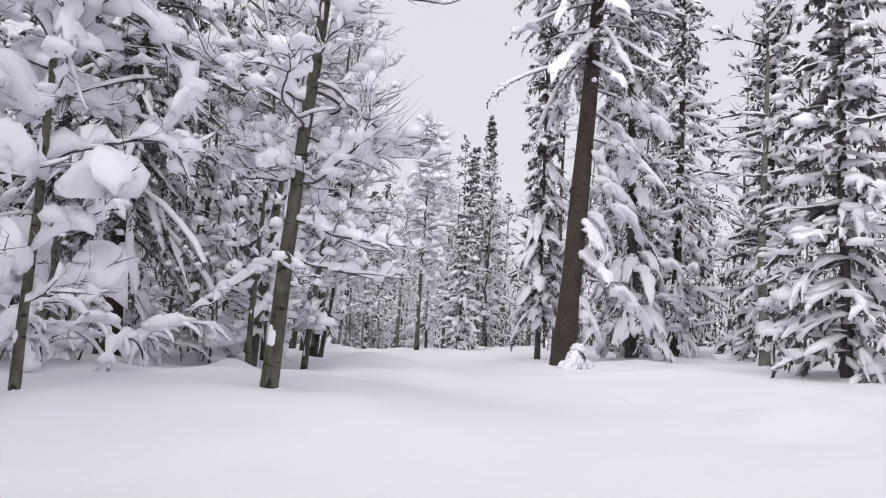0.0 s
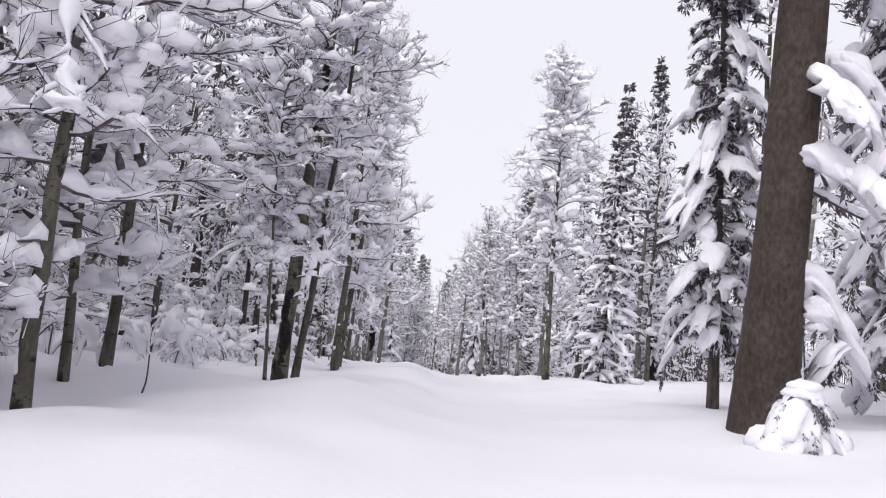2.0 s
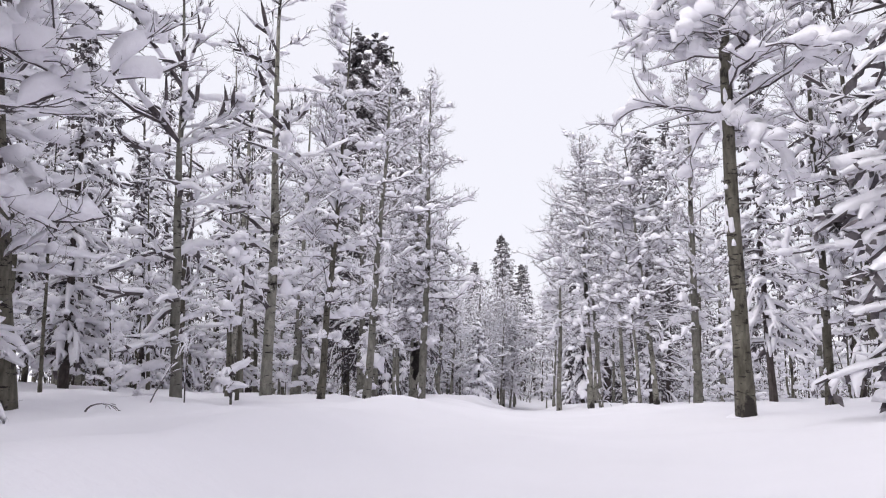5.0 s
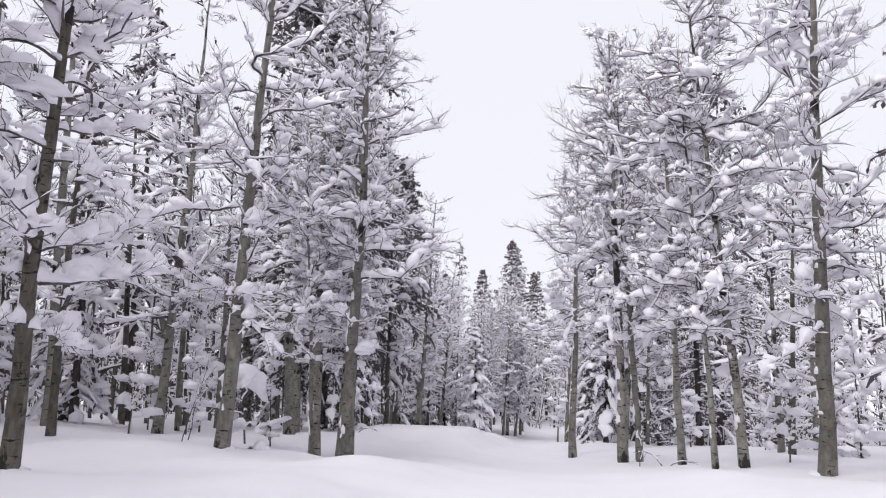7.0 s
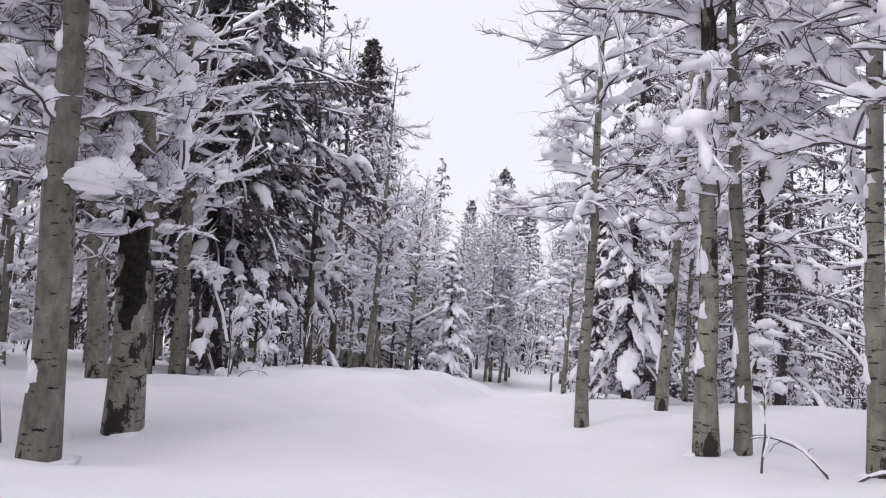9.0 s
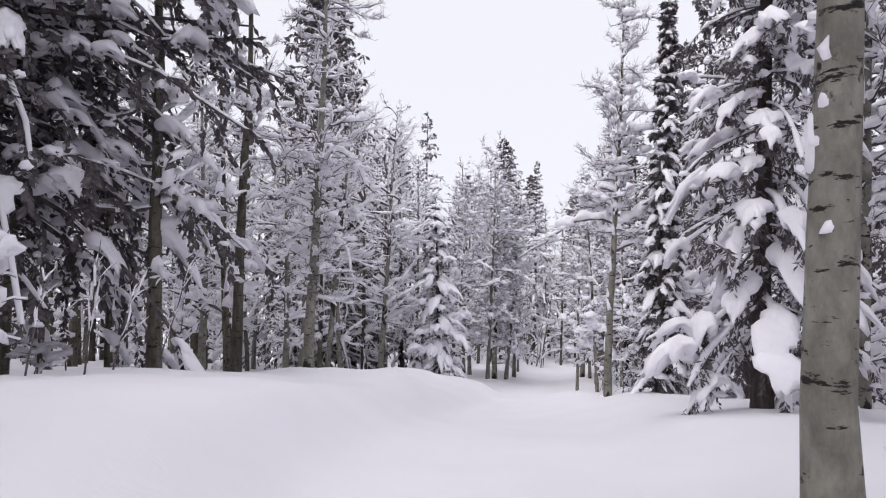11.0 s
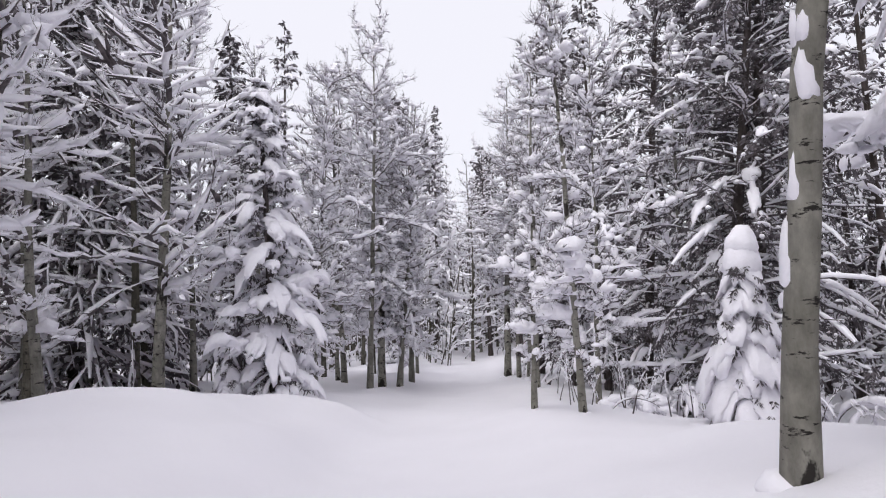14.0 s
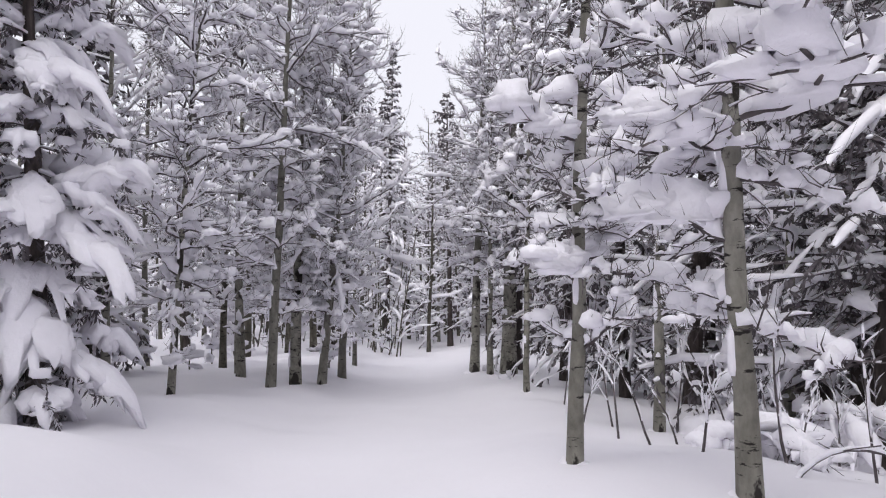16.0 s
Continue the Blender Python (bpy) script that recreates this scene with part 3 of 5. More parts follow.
def bark_scar(tree, z, r, az, size, lean, seed):
    """A black wound in the bark with a rim of swollen wood."""
    rng = np.random.default_rng(seed)
    m = 16
    zz = z + np.linspace(-0.5, 0.5, m) * size
    aa = az + rng.normal(0, 0.25, m)
    c = np.stack([np.cos(aa) * r * 0.62, np.sin(aa) * r * 0.62, zz], -1)
    c[:, :2] += np.array(lean) * zz[:, None]
    s = np.stack([np.full(m, r * 0.6), r * rng.uniform(0.55, 0.8, m) * np.sin(np.linspace(0.5, 2.64, m)), size * rng.uniform(0.08, 0.17, m)], -1)
    part("bark_scar", mesh_from("bark_scar", [blobs(rng, c, s, aa, True, 0.14)], CHAR), tree, "charred black wound in the bark")


def sapling(x, y, h, seed, az=0.0):
    """A thin bare stem with a few twigs, poking out of the snow."""
    rng = np.random.default_rng(seed)
    ob = thing("sapling", x, y, "thin bare sapling stem poking out of the snow", "sapling", "saplings in the snow")
    p = strands(rng, np.array([[0, 0, -0.2]]), np.array([az]), np.array([1.38]), np.array([h + 0.2]), 9, np.array([-0.15]), 0.15)
    wood = [tubes(p, np.linspace(0.018, 0.005, 9)[None], 6)]
    q, ql = side_shoots(rng, p, np.array([h]), 9, 0.3, 1.0, 0.4, 5, (0.4, 0.9), 0.4, -0.2)
    wood.append(tubes(q, np.full((9, 5), 0.005), 3))
    tagged(part("stem", mesh_from("stem", wood, TWIG), ob), kind="stuff")
    sw = uneven(rng, 9, 5, 0.2, 1.5, 0.3) * 0.017
    tagged(part("snow_load", mesh_from("snow_load", [tubes(q, sw, 5, sw, sw * 0.6, -0.5)], SNOW), ob, "white snow on the twigs"), kind="stuff")
    return ob


def laden_sapling(x, y, h, clods, top, seed, az=0.0):
    """A thin bent stem with clods of snow caught in its forks and a heap at its foot."""
    rng = np.random.default_rng(seed)
    ob = thing("sapling", x, y, "thin bent sapling holding big clods of snow", "sapling", "saplings in the snow")
    p = strands(rng, np.array([[0, 0, -0.2]]), np.array([az]), np.array([1.35]), np.array([h + 0.2]), 12, np.array([-0.1]), 0.09)
    q, ql = side_shoots(rng, p, np.array([h]), 12, 0.2, 1.0, 0.3, 5, (0.4, 1.2), -0.1, -0.9)
    tagged(part("stem", mesh_from("stem", [tubes(p, np.linspace(0.03, 0.01, 12)[None], 6), tubes(q, np.full((12, 5), 0.007), 3)], TWIG), ob), kind="stuff")
    t = np.concatenate([rng.uniform(0.25, 0.95, (1, clods)), [[0.97]]], 1)
    c, _ = along(p, t)
    c = c[0] + np.append(rng.normal(0, 0.05 + 0.05 * h, (clods + 1, 2)), rng.uniform(-0.1, 0.12, (clods + 1, 1)), 1)
    c[-1, :2] *= 0.4
    size = np.append(rng.uniform(0.1, 0.24, clods), top)[:, None] * rng.uniform([0.8, 0.75, 0.75], [1.35, 1.05, 1.25], (clods + 1, 3))
    size[-1] = top * np.array([1.15, 0.9, 0.62])
    foot = np.stack([rng.normal(0, 0.25, 2), rng.normal(0, 0.25, 2), np.full(2, 0.02)], -1)
    c, size = np.concatenate([c, foot]), np.concatenate([size, rng.uniform(0.15, 0.26, (2, 3))])
    tagged(part("snow_load", mesh_from("snow_load", [drapes(rng, c, size * np.array([1.1, 0.9, 0.8]), rng.uniform(0, 6.28, len(c)), rng.uniform(0.1, 0.6, len(c))), tubes(q, np.full((12, 5), 0.022), 5, np.full((12, 5), 0.03), 0.02, -0.3)], SNOW), ob, "rounded clods of white snow"), kind="stuff")
    return ob


def bowed_shrub(x, y, h, stems, seed):
    """Thin stems bent to the ground in arches by a thick roll of snow along each."""
    rng = np.random.default_rng(seed)
    ob = thing("shrub", x, y, "bush of thin stems bowed over under rolls of snow", "shrub", "undergrowth")
    az = np.arange(stems) * 6.283 / stems + rng.normal(0, 0.5, stems)
    ln = h * rng.uniform(1.2, 1.9, stems)
    root = np.stack([rng.normal(0, 0.25, stems), rng.normal(0, 0.25, stems), np.full(stems, -0.15)], -1)
    p = strands(rng, root, az, rng.normal(1.35, 0.12, stems), ln, 12, rng.normal(-2.5, 0.3, stems), 0.1)
    p[..., 2] = np.maximum(p[..., 2], -0.15)
    q, ql = side_shoots(rng, p, ln, 8, 0.25, 1.0, 0.32, 5, (0.4, 1.2), -0.1, -0.8)
    t, d = along(q, rng.uniform(0.2, 1.0, (len(q), 4)))
    t, d = t.reshape(-1, 3), d.reshape(-1, 3)
    d = d + rng.normal(0, 0.5, d.shape)
    d /= np.linalg.norm(d, axis=1, keepdims=True)
    tagged(part("stem", mesh_from("stem", [tubes(p, np.linspace(0.026, 0.008, 12)[None] * np.ones((stems, 1)), 5), tubes(q, np.full((len(q), 5), 0.007), 3)] + spikes(rng, t, d, rng.uniform(0.1, 0.4, len(t)), 0.006), TWIG), ob), kind="stuff")
    w = pads(rng, stems, 12, 0.05, 0.17) * np.linspace(0.5, 1.1, 12)[None]
    sw = uneven(rng, len(q), 5, 0.2, 1.5, 0.15) * 0.055
    c, dd = along(p, rng.uniform(0.35, 0.95, (stems, 4)))
    c, dd = c.reshape(-1, 3), dd.reshape(-1, 3)
    size = rng.uniform(0.12, 0.26, (len(c), 1)) * rng.uniform([1.0, 0.8, 0.6], [1.6, 1.1, 0.9], (len(c), 3))
    tagged(part("snow_load", mesh_from("snow_load", [tubes(p, w, 8, w * 1.1, w * 0.5, -0.35), tubes(q, sw, 6, sw * 1.2, sw * 0.5, -0.4), blobs(rng, c + np.array([0, 0, 0.06]), size, np.arctan2(dd[:, 1], dd[:, 0]), False, 0.25)], SNOW), ob, "thick rolls of white snow"), kind="stuff")
    return ob


def fallen_branch(x, y, length, az, seed):
    """A dead twiggy branch arching out of the snow."""
    rng = np.random.default_rng(seed)
    ob = thing("dead_branch", x, y, "thin dead branch arching out of the snow", "branch", "dead branches")
    p = strands(rng, np.array([[0, 0, -0.1]]), np.array([az]), np.array([0.9]), np.array([length]), 9, np.array([-1.5]), 0.12)
    q, _ = side_shoots(rng, p, np.array([length]), 7, 0.25, 1.0, 0.35, 4, (0.4, 1.0), 0.0, -0.3)
    part("stem", mesh_from("stem", [tubes(p, np.linspace(0.022, 0.007, 9)[None], 6)], TWIG), ob)
    tagged(part("twig", mesh_from("twig", [tubes(q, np.full((7, 4), 0.006), 3)], TWIG), ob), kind="stuff")
    w = uneven(rng, 1, 9, 0.2, 1.2, 0.1) * 0.03
    part("snow_load", mesh_from("snow_load", [tubes(p, w, 6, w * 1.3, w * 0.3, -0.15)], SNOW), ob, "white snow along the branch")
    return ob


# ---- ground: one sheet of snow with the trail along it ----
SPINE_Y = np.array([-60, -20, 0, 8, 16, 24, 32, 40, 48, 56, 64, 72, 80, 88, 96, 118, 150, 200, 400.0])
SPINE_X = np.array([-20, -5, 0.0, 1.96, 3.03, 2.24, -0.14, -2.36, -4.76, -7.49, -10.42, -13.66, -16.86, -19.34, -21.6, -27.5, -36, -50, -104.0])
SPINE_Z = np.array([2.5, 0.9, 0.0, -0.61, -1.01, -1.55, -2.40, -2.88, -3.45, -4.33, -5.31, -6.30, -7.31, -8.32, -9.37, -11.6, -12.6, -12.6, -12.6])
EYE_UP = 1.12
MOUNDS = ((-2.5, 10.2, 0.27), (-5.1, 18.9, -0.21), (-3.9, 20.0, -0.12), (5.1, 26.1, 0.12), (-7.0, 35.2, 0.1), (-1.2, 48.6, -0.08), (0.8, 56.9, -0.15), (-16.3, 58.2, 0.1), (-16.3, 63.3, -0.29), (-11.2, 77.8, -0.1), (-25.2, 72.9, -0.09), (-24.3, 73.8, 0.15), (-18.0, 64.2, -0.06), (-17.4, 89.0, 0.15), (-19.9, 97.8, 0.09), (-29.1, 101.6, -0.14), (-13.0, 82.2, -0.08), (-32.5, 99.9, 0.08), (-30.2, 109.4, -0.1), (-31.0, 106.3, -0.14), (-30.7, 111.9, -0.14), (-25.3, 116.8, -0.09), (-21.0, 99.3, 0.08), (-25.3, 72.7, -0.22), (-16.3, 105.9, -0.4), (-16.3, 63.0, -0.13), (-18.3, 66.0, -0.25), (-8.9, 68.6, -0.13))
HEAPS = ((-5.0, 16.7, 0.4, 0.6), (-14.3, 79.5, 0.12, 2.2), (-1.9, 33.0, 0.2, 1.4), (-4.6, 42.5, 0.22, 1.6))


def soft_line(y, values):
    return sum(np.interp(y + d, SPINE_Y, values) for d in (-5, -2.5, 0, 2.5, 5)) / 5


def ground_z(x, y):
    """Height of the snow: the trail falls away ahead; its right side climbs gently; low soft mounds."""
    x, y = np.asarray(x, float), np.asarray(y, float)
    d = x - soft_line(y, SPINE_X)
    z = soft_line(y, SPINE_Z) - EYE_UP
    rise = np.clip(d, 0, 22)
    z = z + np.interp(y, [85, 102], [0.075, -0.06]) * rise
    bank = 1 / (1 + np.exp(-(np.abs(d + np.interp(y, [82, 90], [0, 1.5])) - 2.3 + 0.4 * np.sin(0.4 * y)) * 2.6))
    deep = np.interp(y, [74, 92], [0.0, 0.26])
    z = z - 0.10 - deep + (0.16 + deep) * bank
    away = np.clip((np.abs(d) - 1.0) / 2.5, 0.12, 1)
    z = z + away * (0.09 * np.sin(0.9 * x + 0.5 * y + 1.3) * np.sin(0.7 * y - 0.35 * x) + 0.05 * np.sin(2.1 * x - 0.6 * y) * np.sin(1.7 * y + 0.9 * x + 2.0))
    z = z + 0.035 * np.clip(np.abs(d) / 1.5, 0.3, 1) * np.sin(1.3 * x + 0.8 * y + 0.9 * np.sin(0.6 * y)) * np.sin(1.1 * y - 0.7 * x + 0.5)
    # a bank along either edge of the trail, long and high beside its second half
    left, lift = -d, np.interp(y, [12, 22, 36, 46, 60, 67, 75, 92, 97, 100], [0, 0.2, 0.3, 0.2, 0.1, 0.08, 0.6, 0.62, 0.42, 0.0])
    step = np.clip((left - 1.9) / 1.5, 0, 1)
    step = step * step * (3 - 2 * step)
    back = np.where(y > 70, np.clip((13 - left) / 6, 0, 1), np.clip((5.8 - left) / 2, 0, 1))
    z = z + lift * step * back * (1 + 0.15 * np.sin(0.9 * y + 0.5 * x))
    step = np.clip((d - 1.9) / 1.4, 0, 1)
    z = z + np.interp(y, [66, 74, 84, 93, 96], [0, 0.12, 0.22, 0.25, 0.0]) * step * step * (3 - 2 * step) * np.clip((9 - d) / 4, 0, 1)
    # the soft groove of an old track
    z = z - 0.15 * np.exp(-((x - 4.66 + 0.03 * (y - 9)) / 0.34) ** 2) * np.clip((y - 0.5) / 3, 0, 1) * np.clip((16.5 - y) / 3, 0, 1)
    for hx, hy, lift, wide in HEAPS:
        z = z + lift * np.exp(-((x - hx) ** 2 + (y - hy) ** 2) / wide ** 2)
    for mx, my, lift in MOUNDS:
        z = z + lift * np.exp(-((x - mx) ** 2 + (y - my) ** 2) / 9.0)
    return z


def ground(x, y):
    return float(ground_z(x, y))


def build_ground():
    near = np.concatenate([np.arange(-12, 12, 0.22)])
    far = np.array([14, 17, 21, 26, 33, 43, 60, 90, 140, 220, 350, 600, 1000, 1800.0])
    dd = np.concatenate([-far[::-1], near, far - 1.5])
    yy = np.concatenate([[-1500, -700, -300, -120, -60, -40, -28, -20, -14, -10], np.arange(-7, 125, 0.3), np.arange(125, 170, 2.0), [175, 185, 200, 230, 270, 330, 420, 600, 900, 1500, 2500]])
    Y, D = np.meshgrid(yy, dd, indexing="ij")
    X = soft_line(Y, SPINE_X) + D
    Z = ground_z(X, Y)
    v = np.stack([X, Y, Z], -1).reshape(-1, 3)
    i = np.arange(len(v)).reshape(Y.shape)
    f = np.stack([i[:-1, :-1], i[:-1, 1:], i[1:, 1:], i[1:, :-1]], -1).reshape(-1, 4)
    ob = new("ground", mesh_from("ground", [(v, f)], GROUND_SNOW))
    tagged(ob, "deep smooth untracked snow covering the forest floor and trail", "snow", kind="structure")


build_ground()

# ---- trees ----
aspen(-2.52, 10.32, 13.0, 0.131, (0.072, -0.058), base=3.0, reach=3.5, limbs=43, snow=1.35, bark=GREY, seed=11, fine=2, heavy=0.9, own=((2.0, 0.05, 2.4, -0.15, 0.5, 0.7), (3.9, 0.0, 2.5, -0.3, 0.1, 1.1), (2.6, -0.2, 2.3, -0.1, 0.3, 0.8), (4.6, 0.15, 3.0, -0.15, 0.1, 1.1), (3.2, 0.4, 2.6, -0.2, 0.2, 1.0), (2.3, 3.0, 2.2, -0.3, -0.1, 0.9), (3.6, 2.6, 2.0, -0.1, -0.3, 1.0), (1.6, 0.3, 1.6, 0.0, -0.3, 0.7)))
conifer(-8.73, 17.85, 18.0, 0.286, (0.059, -0.059), base=3.6, reach=3.8, step=0.5, snow=1.0, bark=PINE, seed=12, fine=2, droop=-0.45, power=0.55, per=8, leafy=2.4, name='pine_tree', label='tall pine with a bare brown trunk and snowy boughs')
aspen(-4.88, 7.85, 9.5, 0.060, (0.000, -0.000), base=1.0, reach=3.0, limbs=36, snow=1.7, bark=GREY, seed=13, fine=2, heavy=0.9, clod=1.5, tip=-0.5)
aspen(-4.69, 17.07, 10.7, 0.083, (0.030, -0.061), base=1.2, reach=3.1, limbs=43, snow=1.35, bark=GREY, seed=14, fine=1, heavy=0.9)
blackened = aspen(-5.03, 27.93, 15.1, 0.180, (0.087, -0.063), base=2.8, reach=3.1, limbs=47, snow=1.35, bark=GREY, seed=15, fine=2, heavy=0.9)
bark_scar(blackened, 1.1, 0.175, -1.3, 2.0, (0.087, -0.063), 6)
aspen(-4.78, 28.18, 11.3, 0.095, (0.117, -0.042), base=2.8, reach=3.1, limbs=40, snow=1.35, bark=GREY, seed=16, fine=2, heavy=0.9)
aspen(-5.20, 27.62, 9.1, 0.046, (0.029, -0.095), base=2.8, reach=3.1, limbs=36, snow=1.35, bark=GREY, seed=17, fine=2, heavy=0.9)
aspen(-3.85, 19.96, 11.4, 0.098, (0.072, -0.073), base=1.2, reach=3.3, limbs=44, snow=1.35, bark=GREY, seed=18, fine=2, heavy=0.9)
aspen(-5.15, 18.95, 12.6, 0.124, (0.098, -0.067), base=1.2, reach=3.5, limbs=46, snow=1.35, bark=GREY, seed=19, fine=2, heavy=0.9)
aspen(-6.85, 24.43, 12.2, 0.115, (0.079, -0.034), base=1.2, reach=3.4, limbs=45, snow=1.35, bark=GREY, seed=20, fine=2, heavy=0.9)
aspen(-5.72, 22.37, 10.7, 0.082, (0.062, -0.084), base=1.2, reach=3.1, limbs=43, snow=1.35, bark=GREY, seed=21, fine=1, heavy=0.9)
aspen(-8.09, 22.20, 11.4, 0.097, (0.062, -0.084), base=1.2, reach=3.2, limbs=44, snow=1.35, bark=GREY, seed=22, fine=1, heavy=0.9)
aspen(-6.91, 35.07, 12.8, 0.129, (0.071, -0.057), base=2.6, reach=4.2, limbs=43, snow=1.35, bark=GREY, seed=23, fine=2, heavy=0.9)
aspen(-7.87, 37.35, 13.1, 0.136, (0.117, -0.012), base=2.6, reach=4.2, limbs=43, snow=1.35, bark=GREY, seed=24, fine=2, heavy=0.9)
aspen(-7.98, 37.18, 11.0, 0.090, (0.079, -0.052), base=1.9, reach=3.2, limbs=40, snow=1.35, bark=GREY, seed=25, fine=2, heavy=0.9)
aspen(-16.31, 63.19, 16.2, 0.204, (0.064, -0.051), base=3.2, reach=3.9, limbs=61, snow=1.1, bark=ASPEN, seed=26, fine=2, heavy=0.6, own=((3.2, 0.9, 0.9, 0.2, 0.0, 2.6), (5.6, 0.3, 3.8, 0.25, 0.3, 1.4)))
conifer(4.92, 25.10, 26, 0.42, (0.036, -0.080), base=11.5, reach=4.0, step=0.5, snow=1.1, bark=PINE, seed=27, leafy=1.8, droop=-0.35, power=0.5, extra=((3.9, 0.05, 3.4, -0.45), (2.7, 0.1, 2.0, -0.7), (4.4, -0.5, 2.4, -0.6), (5.6, -0.6, 1.5, -0.5), (6.0, 0.1, 2.8, -0.5), (7.4, -0.2, 3.0, -0.5), (8.2, 0.2, 2.8, -0.5), (8.6, -0.15, 3.6, -0.2), (9.6, 0.3, 3.2, -0.3), (10.4, -0.4, 3.2, -0.2)), name='pine_tree', label='large pine with a thick bare brown trunk beside the trail')
aspen(-1.20, 48.49, 16.5, 0.165, (-0.006, -0.072), base=5.2, reach=4.4, limbs=88, snow=1.7, bark=GREY, seed=28, fine=2, heavy=0.9, tip=-0.9, clod=1.15)
aspen(0.83, 56.92, 13.2, 0.138, (0.001, -0.074), base=1.9, reach=3.6, limbs=44, snow=1.35, bark=GREY, seed=29, fine=2, heavy=0.9)
conifer(4.25, 54.97, 19.5, 0.233, (-0.026, -0.058), reach=2.6, step=0.53, snow=1.35, seed=30, droop=-0.35, fine=1, leafy=1.7)
conifer(4.90, 31.00, 20.0, 0.12, (-0.03, -0.06), base=2.3, reach=1.8, step=0.5, snow=1.1, seed=31, fine=2, droop=-0.6, leafy=2.2, label='dense spruce draped in heavy hanging snow')
conifer(8.60, 28.50, 21.0, 0.25, (-0.06, -0.057), base=2.2, power=0.5, reach=2.9, step=0.5, snow=0.95, seed=32, fine=2, droop=-0.6, leafy=2.2, label='dense spruce draped in heavy hanging snow')
snow_cone(5.11, 23.41, 0.9, 0.55, seed=33)
conifer(13.50, 27.00, 18.0, 0.250, (-0.024, -0.058), reach=2.4, step=0.52, snow=1.35, seed=34, droop=-0.35, fine=1, leafy=1.7)
conifer(10.64, 16.90, 16.0, 0.145, (-0.085, -0.057), reach=2.3, step=0.49, snow=1.35, seed=35, droop=-0.35, fine=1, leafy=1.7)
aspen(1.99, 56.09, 13.2, 0.138, (-0.040, -0.086), base=1.9, reach=3.6, limbs=44, snow=1.35, bark=GREY, seed=38, fine=1, heavy=0.9)
conifer(8.68, 85.91, 12.0, 0.250, (-0.031, -0.082), reach=1.9, step=0.44, snow=1.35, seed=39, droop=-0.35, fine=1, leafy=1.2)
aspen(-13.03, 41.34, 13.0, 0.218, (0.020, -0.100), base=1.2, reach=3.5, limbs=47, snow=1.35, bark=GREY, seed=40, fine=1, heavy=0.9)
aspen(-10.69, 28.74, 11.7, 0.103, (0.065, -0.075), base=1.2, reach=3.3, limbs=44, snow=1.35, bark=GREY, seed=41, fine=1, heavy=0.9)
aspen(-13.63, 33.75, 12.2, 0.115, (0.117, -0.045), base=1.2, reach=3.4, limbs=45, snow=1.35, bark=GREY, seed=42, fine=1, heavy=0.9)
conifer(-28.21, 77.29, 28, 0.400, (0.025, -0.062), base=4.2, reach=6.8, step=0.55, snow=1.1, bark=DARK, seed=44, droop=-0.22, power=0.45, per=11, leafy=3.6, extra=tuple((5.0 + 0.7 * i, 0.1 + 0.8 * (i * 5 % 7) / 7, 6.6 - 0.12 * i, 0.0) for i in range(11)), name='pine_tree', label='huge dark fir with broad drooping boughs and a black trunk')
conifer(1.65, 45.79, 14.0, 0.109, (0.039, -0.054), reach=2.1, step=0.47, snow=1.35, seed=48, droop=-0.35, fine=1, leafy=1.2)
aspen(-13.79, 40.83, 13.5, 0.144, (0.052, -0.048), base=1.2, reach=3.6, limbs=48, snow=1.35, bark=GREY, seed=49, fine=1, heavy=0.9)
wounded = aspen(-18.09, 65.73, 17.0, 0.277, (0.053, -0.038), base=3.2, reach=4.1, limbs=63, snow=1.1, bark=ASPEN, seed=51, fine=2, heavy=0.6, own=((3.8, 0.35, 2.7, 0.2, 0.25, 1.7), (4.4, 3.3, 1.8, 0.3, 0.0, 1.5)))
bark_scar(wounded, 2.65, 0.30, -0.65, 1.7, (0.053, -0.038), 5)
aspen(-18.56, 64.69, 15.8, 0.196, (0.032, -0.067), base=3.2, reach=4.1, limbs=60, snow=1.1, bark=ASPEN, seed=52, fine=2, heavy=0.6)
aspen(-17.67, 63.45, 10.7, 0.083, (-0.011, -0.089), base=3.2, reach=3.1, limbs=49, snow=1.1, bark=ASPEN, seed=53, fine=2, heavy=0.6)
aspen(-25.11, 72.97, 17.0, 0.233, (0.044, -0.050), base=3.2, reach=4.1, limbs=63, snow=1.1, bark=ASPEN, seed=54, fine=1, heavy=0.6)
aspen(-25.81, 72.26, 17.0, 0.246, (0.038, -0.033), base=3.2, reach=4.1, limbs=63, snow=1.1, bark=ASPEN, seed=55, fine=1, heavy=0.6)
aspen(-30.95, 74.29, 17.0, 0.314, (0.007, -0.080), base=3.2, reach=4.1, limbs=63, snow=1.1, bark=ASPEN, seed=56, fine=1, heavy=0.6)
aspen(-16.26, 58.21, 14.8, 0.173, (0.117, -0.052), base=3.2, reach=3.9, limbs=58, snow=1.1, bark=ASPEN, seed=57, fine=2, heavy=0.6)
aspen(-24.50, 64.17, 12.7, 0.126, (0.103, -0.095), base=3.2, reach=3.5, limbs=53, snow=1.1, bark=ASPEN, seed=58, fine=1, heavy=0.6)
aspen(-14.12, 52.12, 12.4, 0.120, (0.117, -0.052), base=1.9, reach=3.4, limbs=42, snow=1.35, bark=GREY, seed=59, fine=2, heavy=0.9)
aspen(-33.84, 70.63, 17.0, 0.324, (0.115, -0.088), base=3.2, reach=4.1, limbs=63, snow=1.1, bark=ASPEN, seed=60, fine=1, heavy=0.6)
aspen(-20.38, 56.68, 11.7, 0.104, (0.117, -0.074), base=1.9, reach=3.3, limbs=40, snow=1.35, bark=GREY, seed=61, fine=1, heavy=0.9)
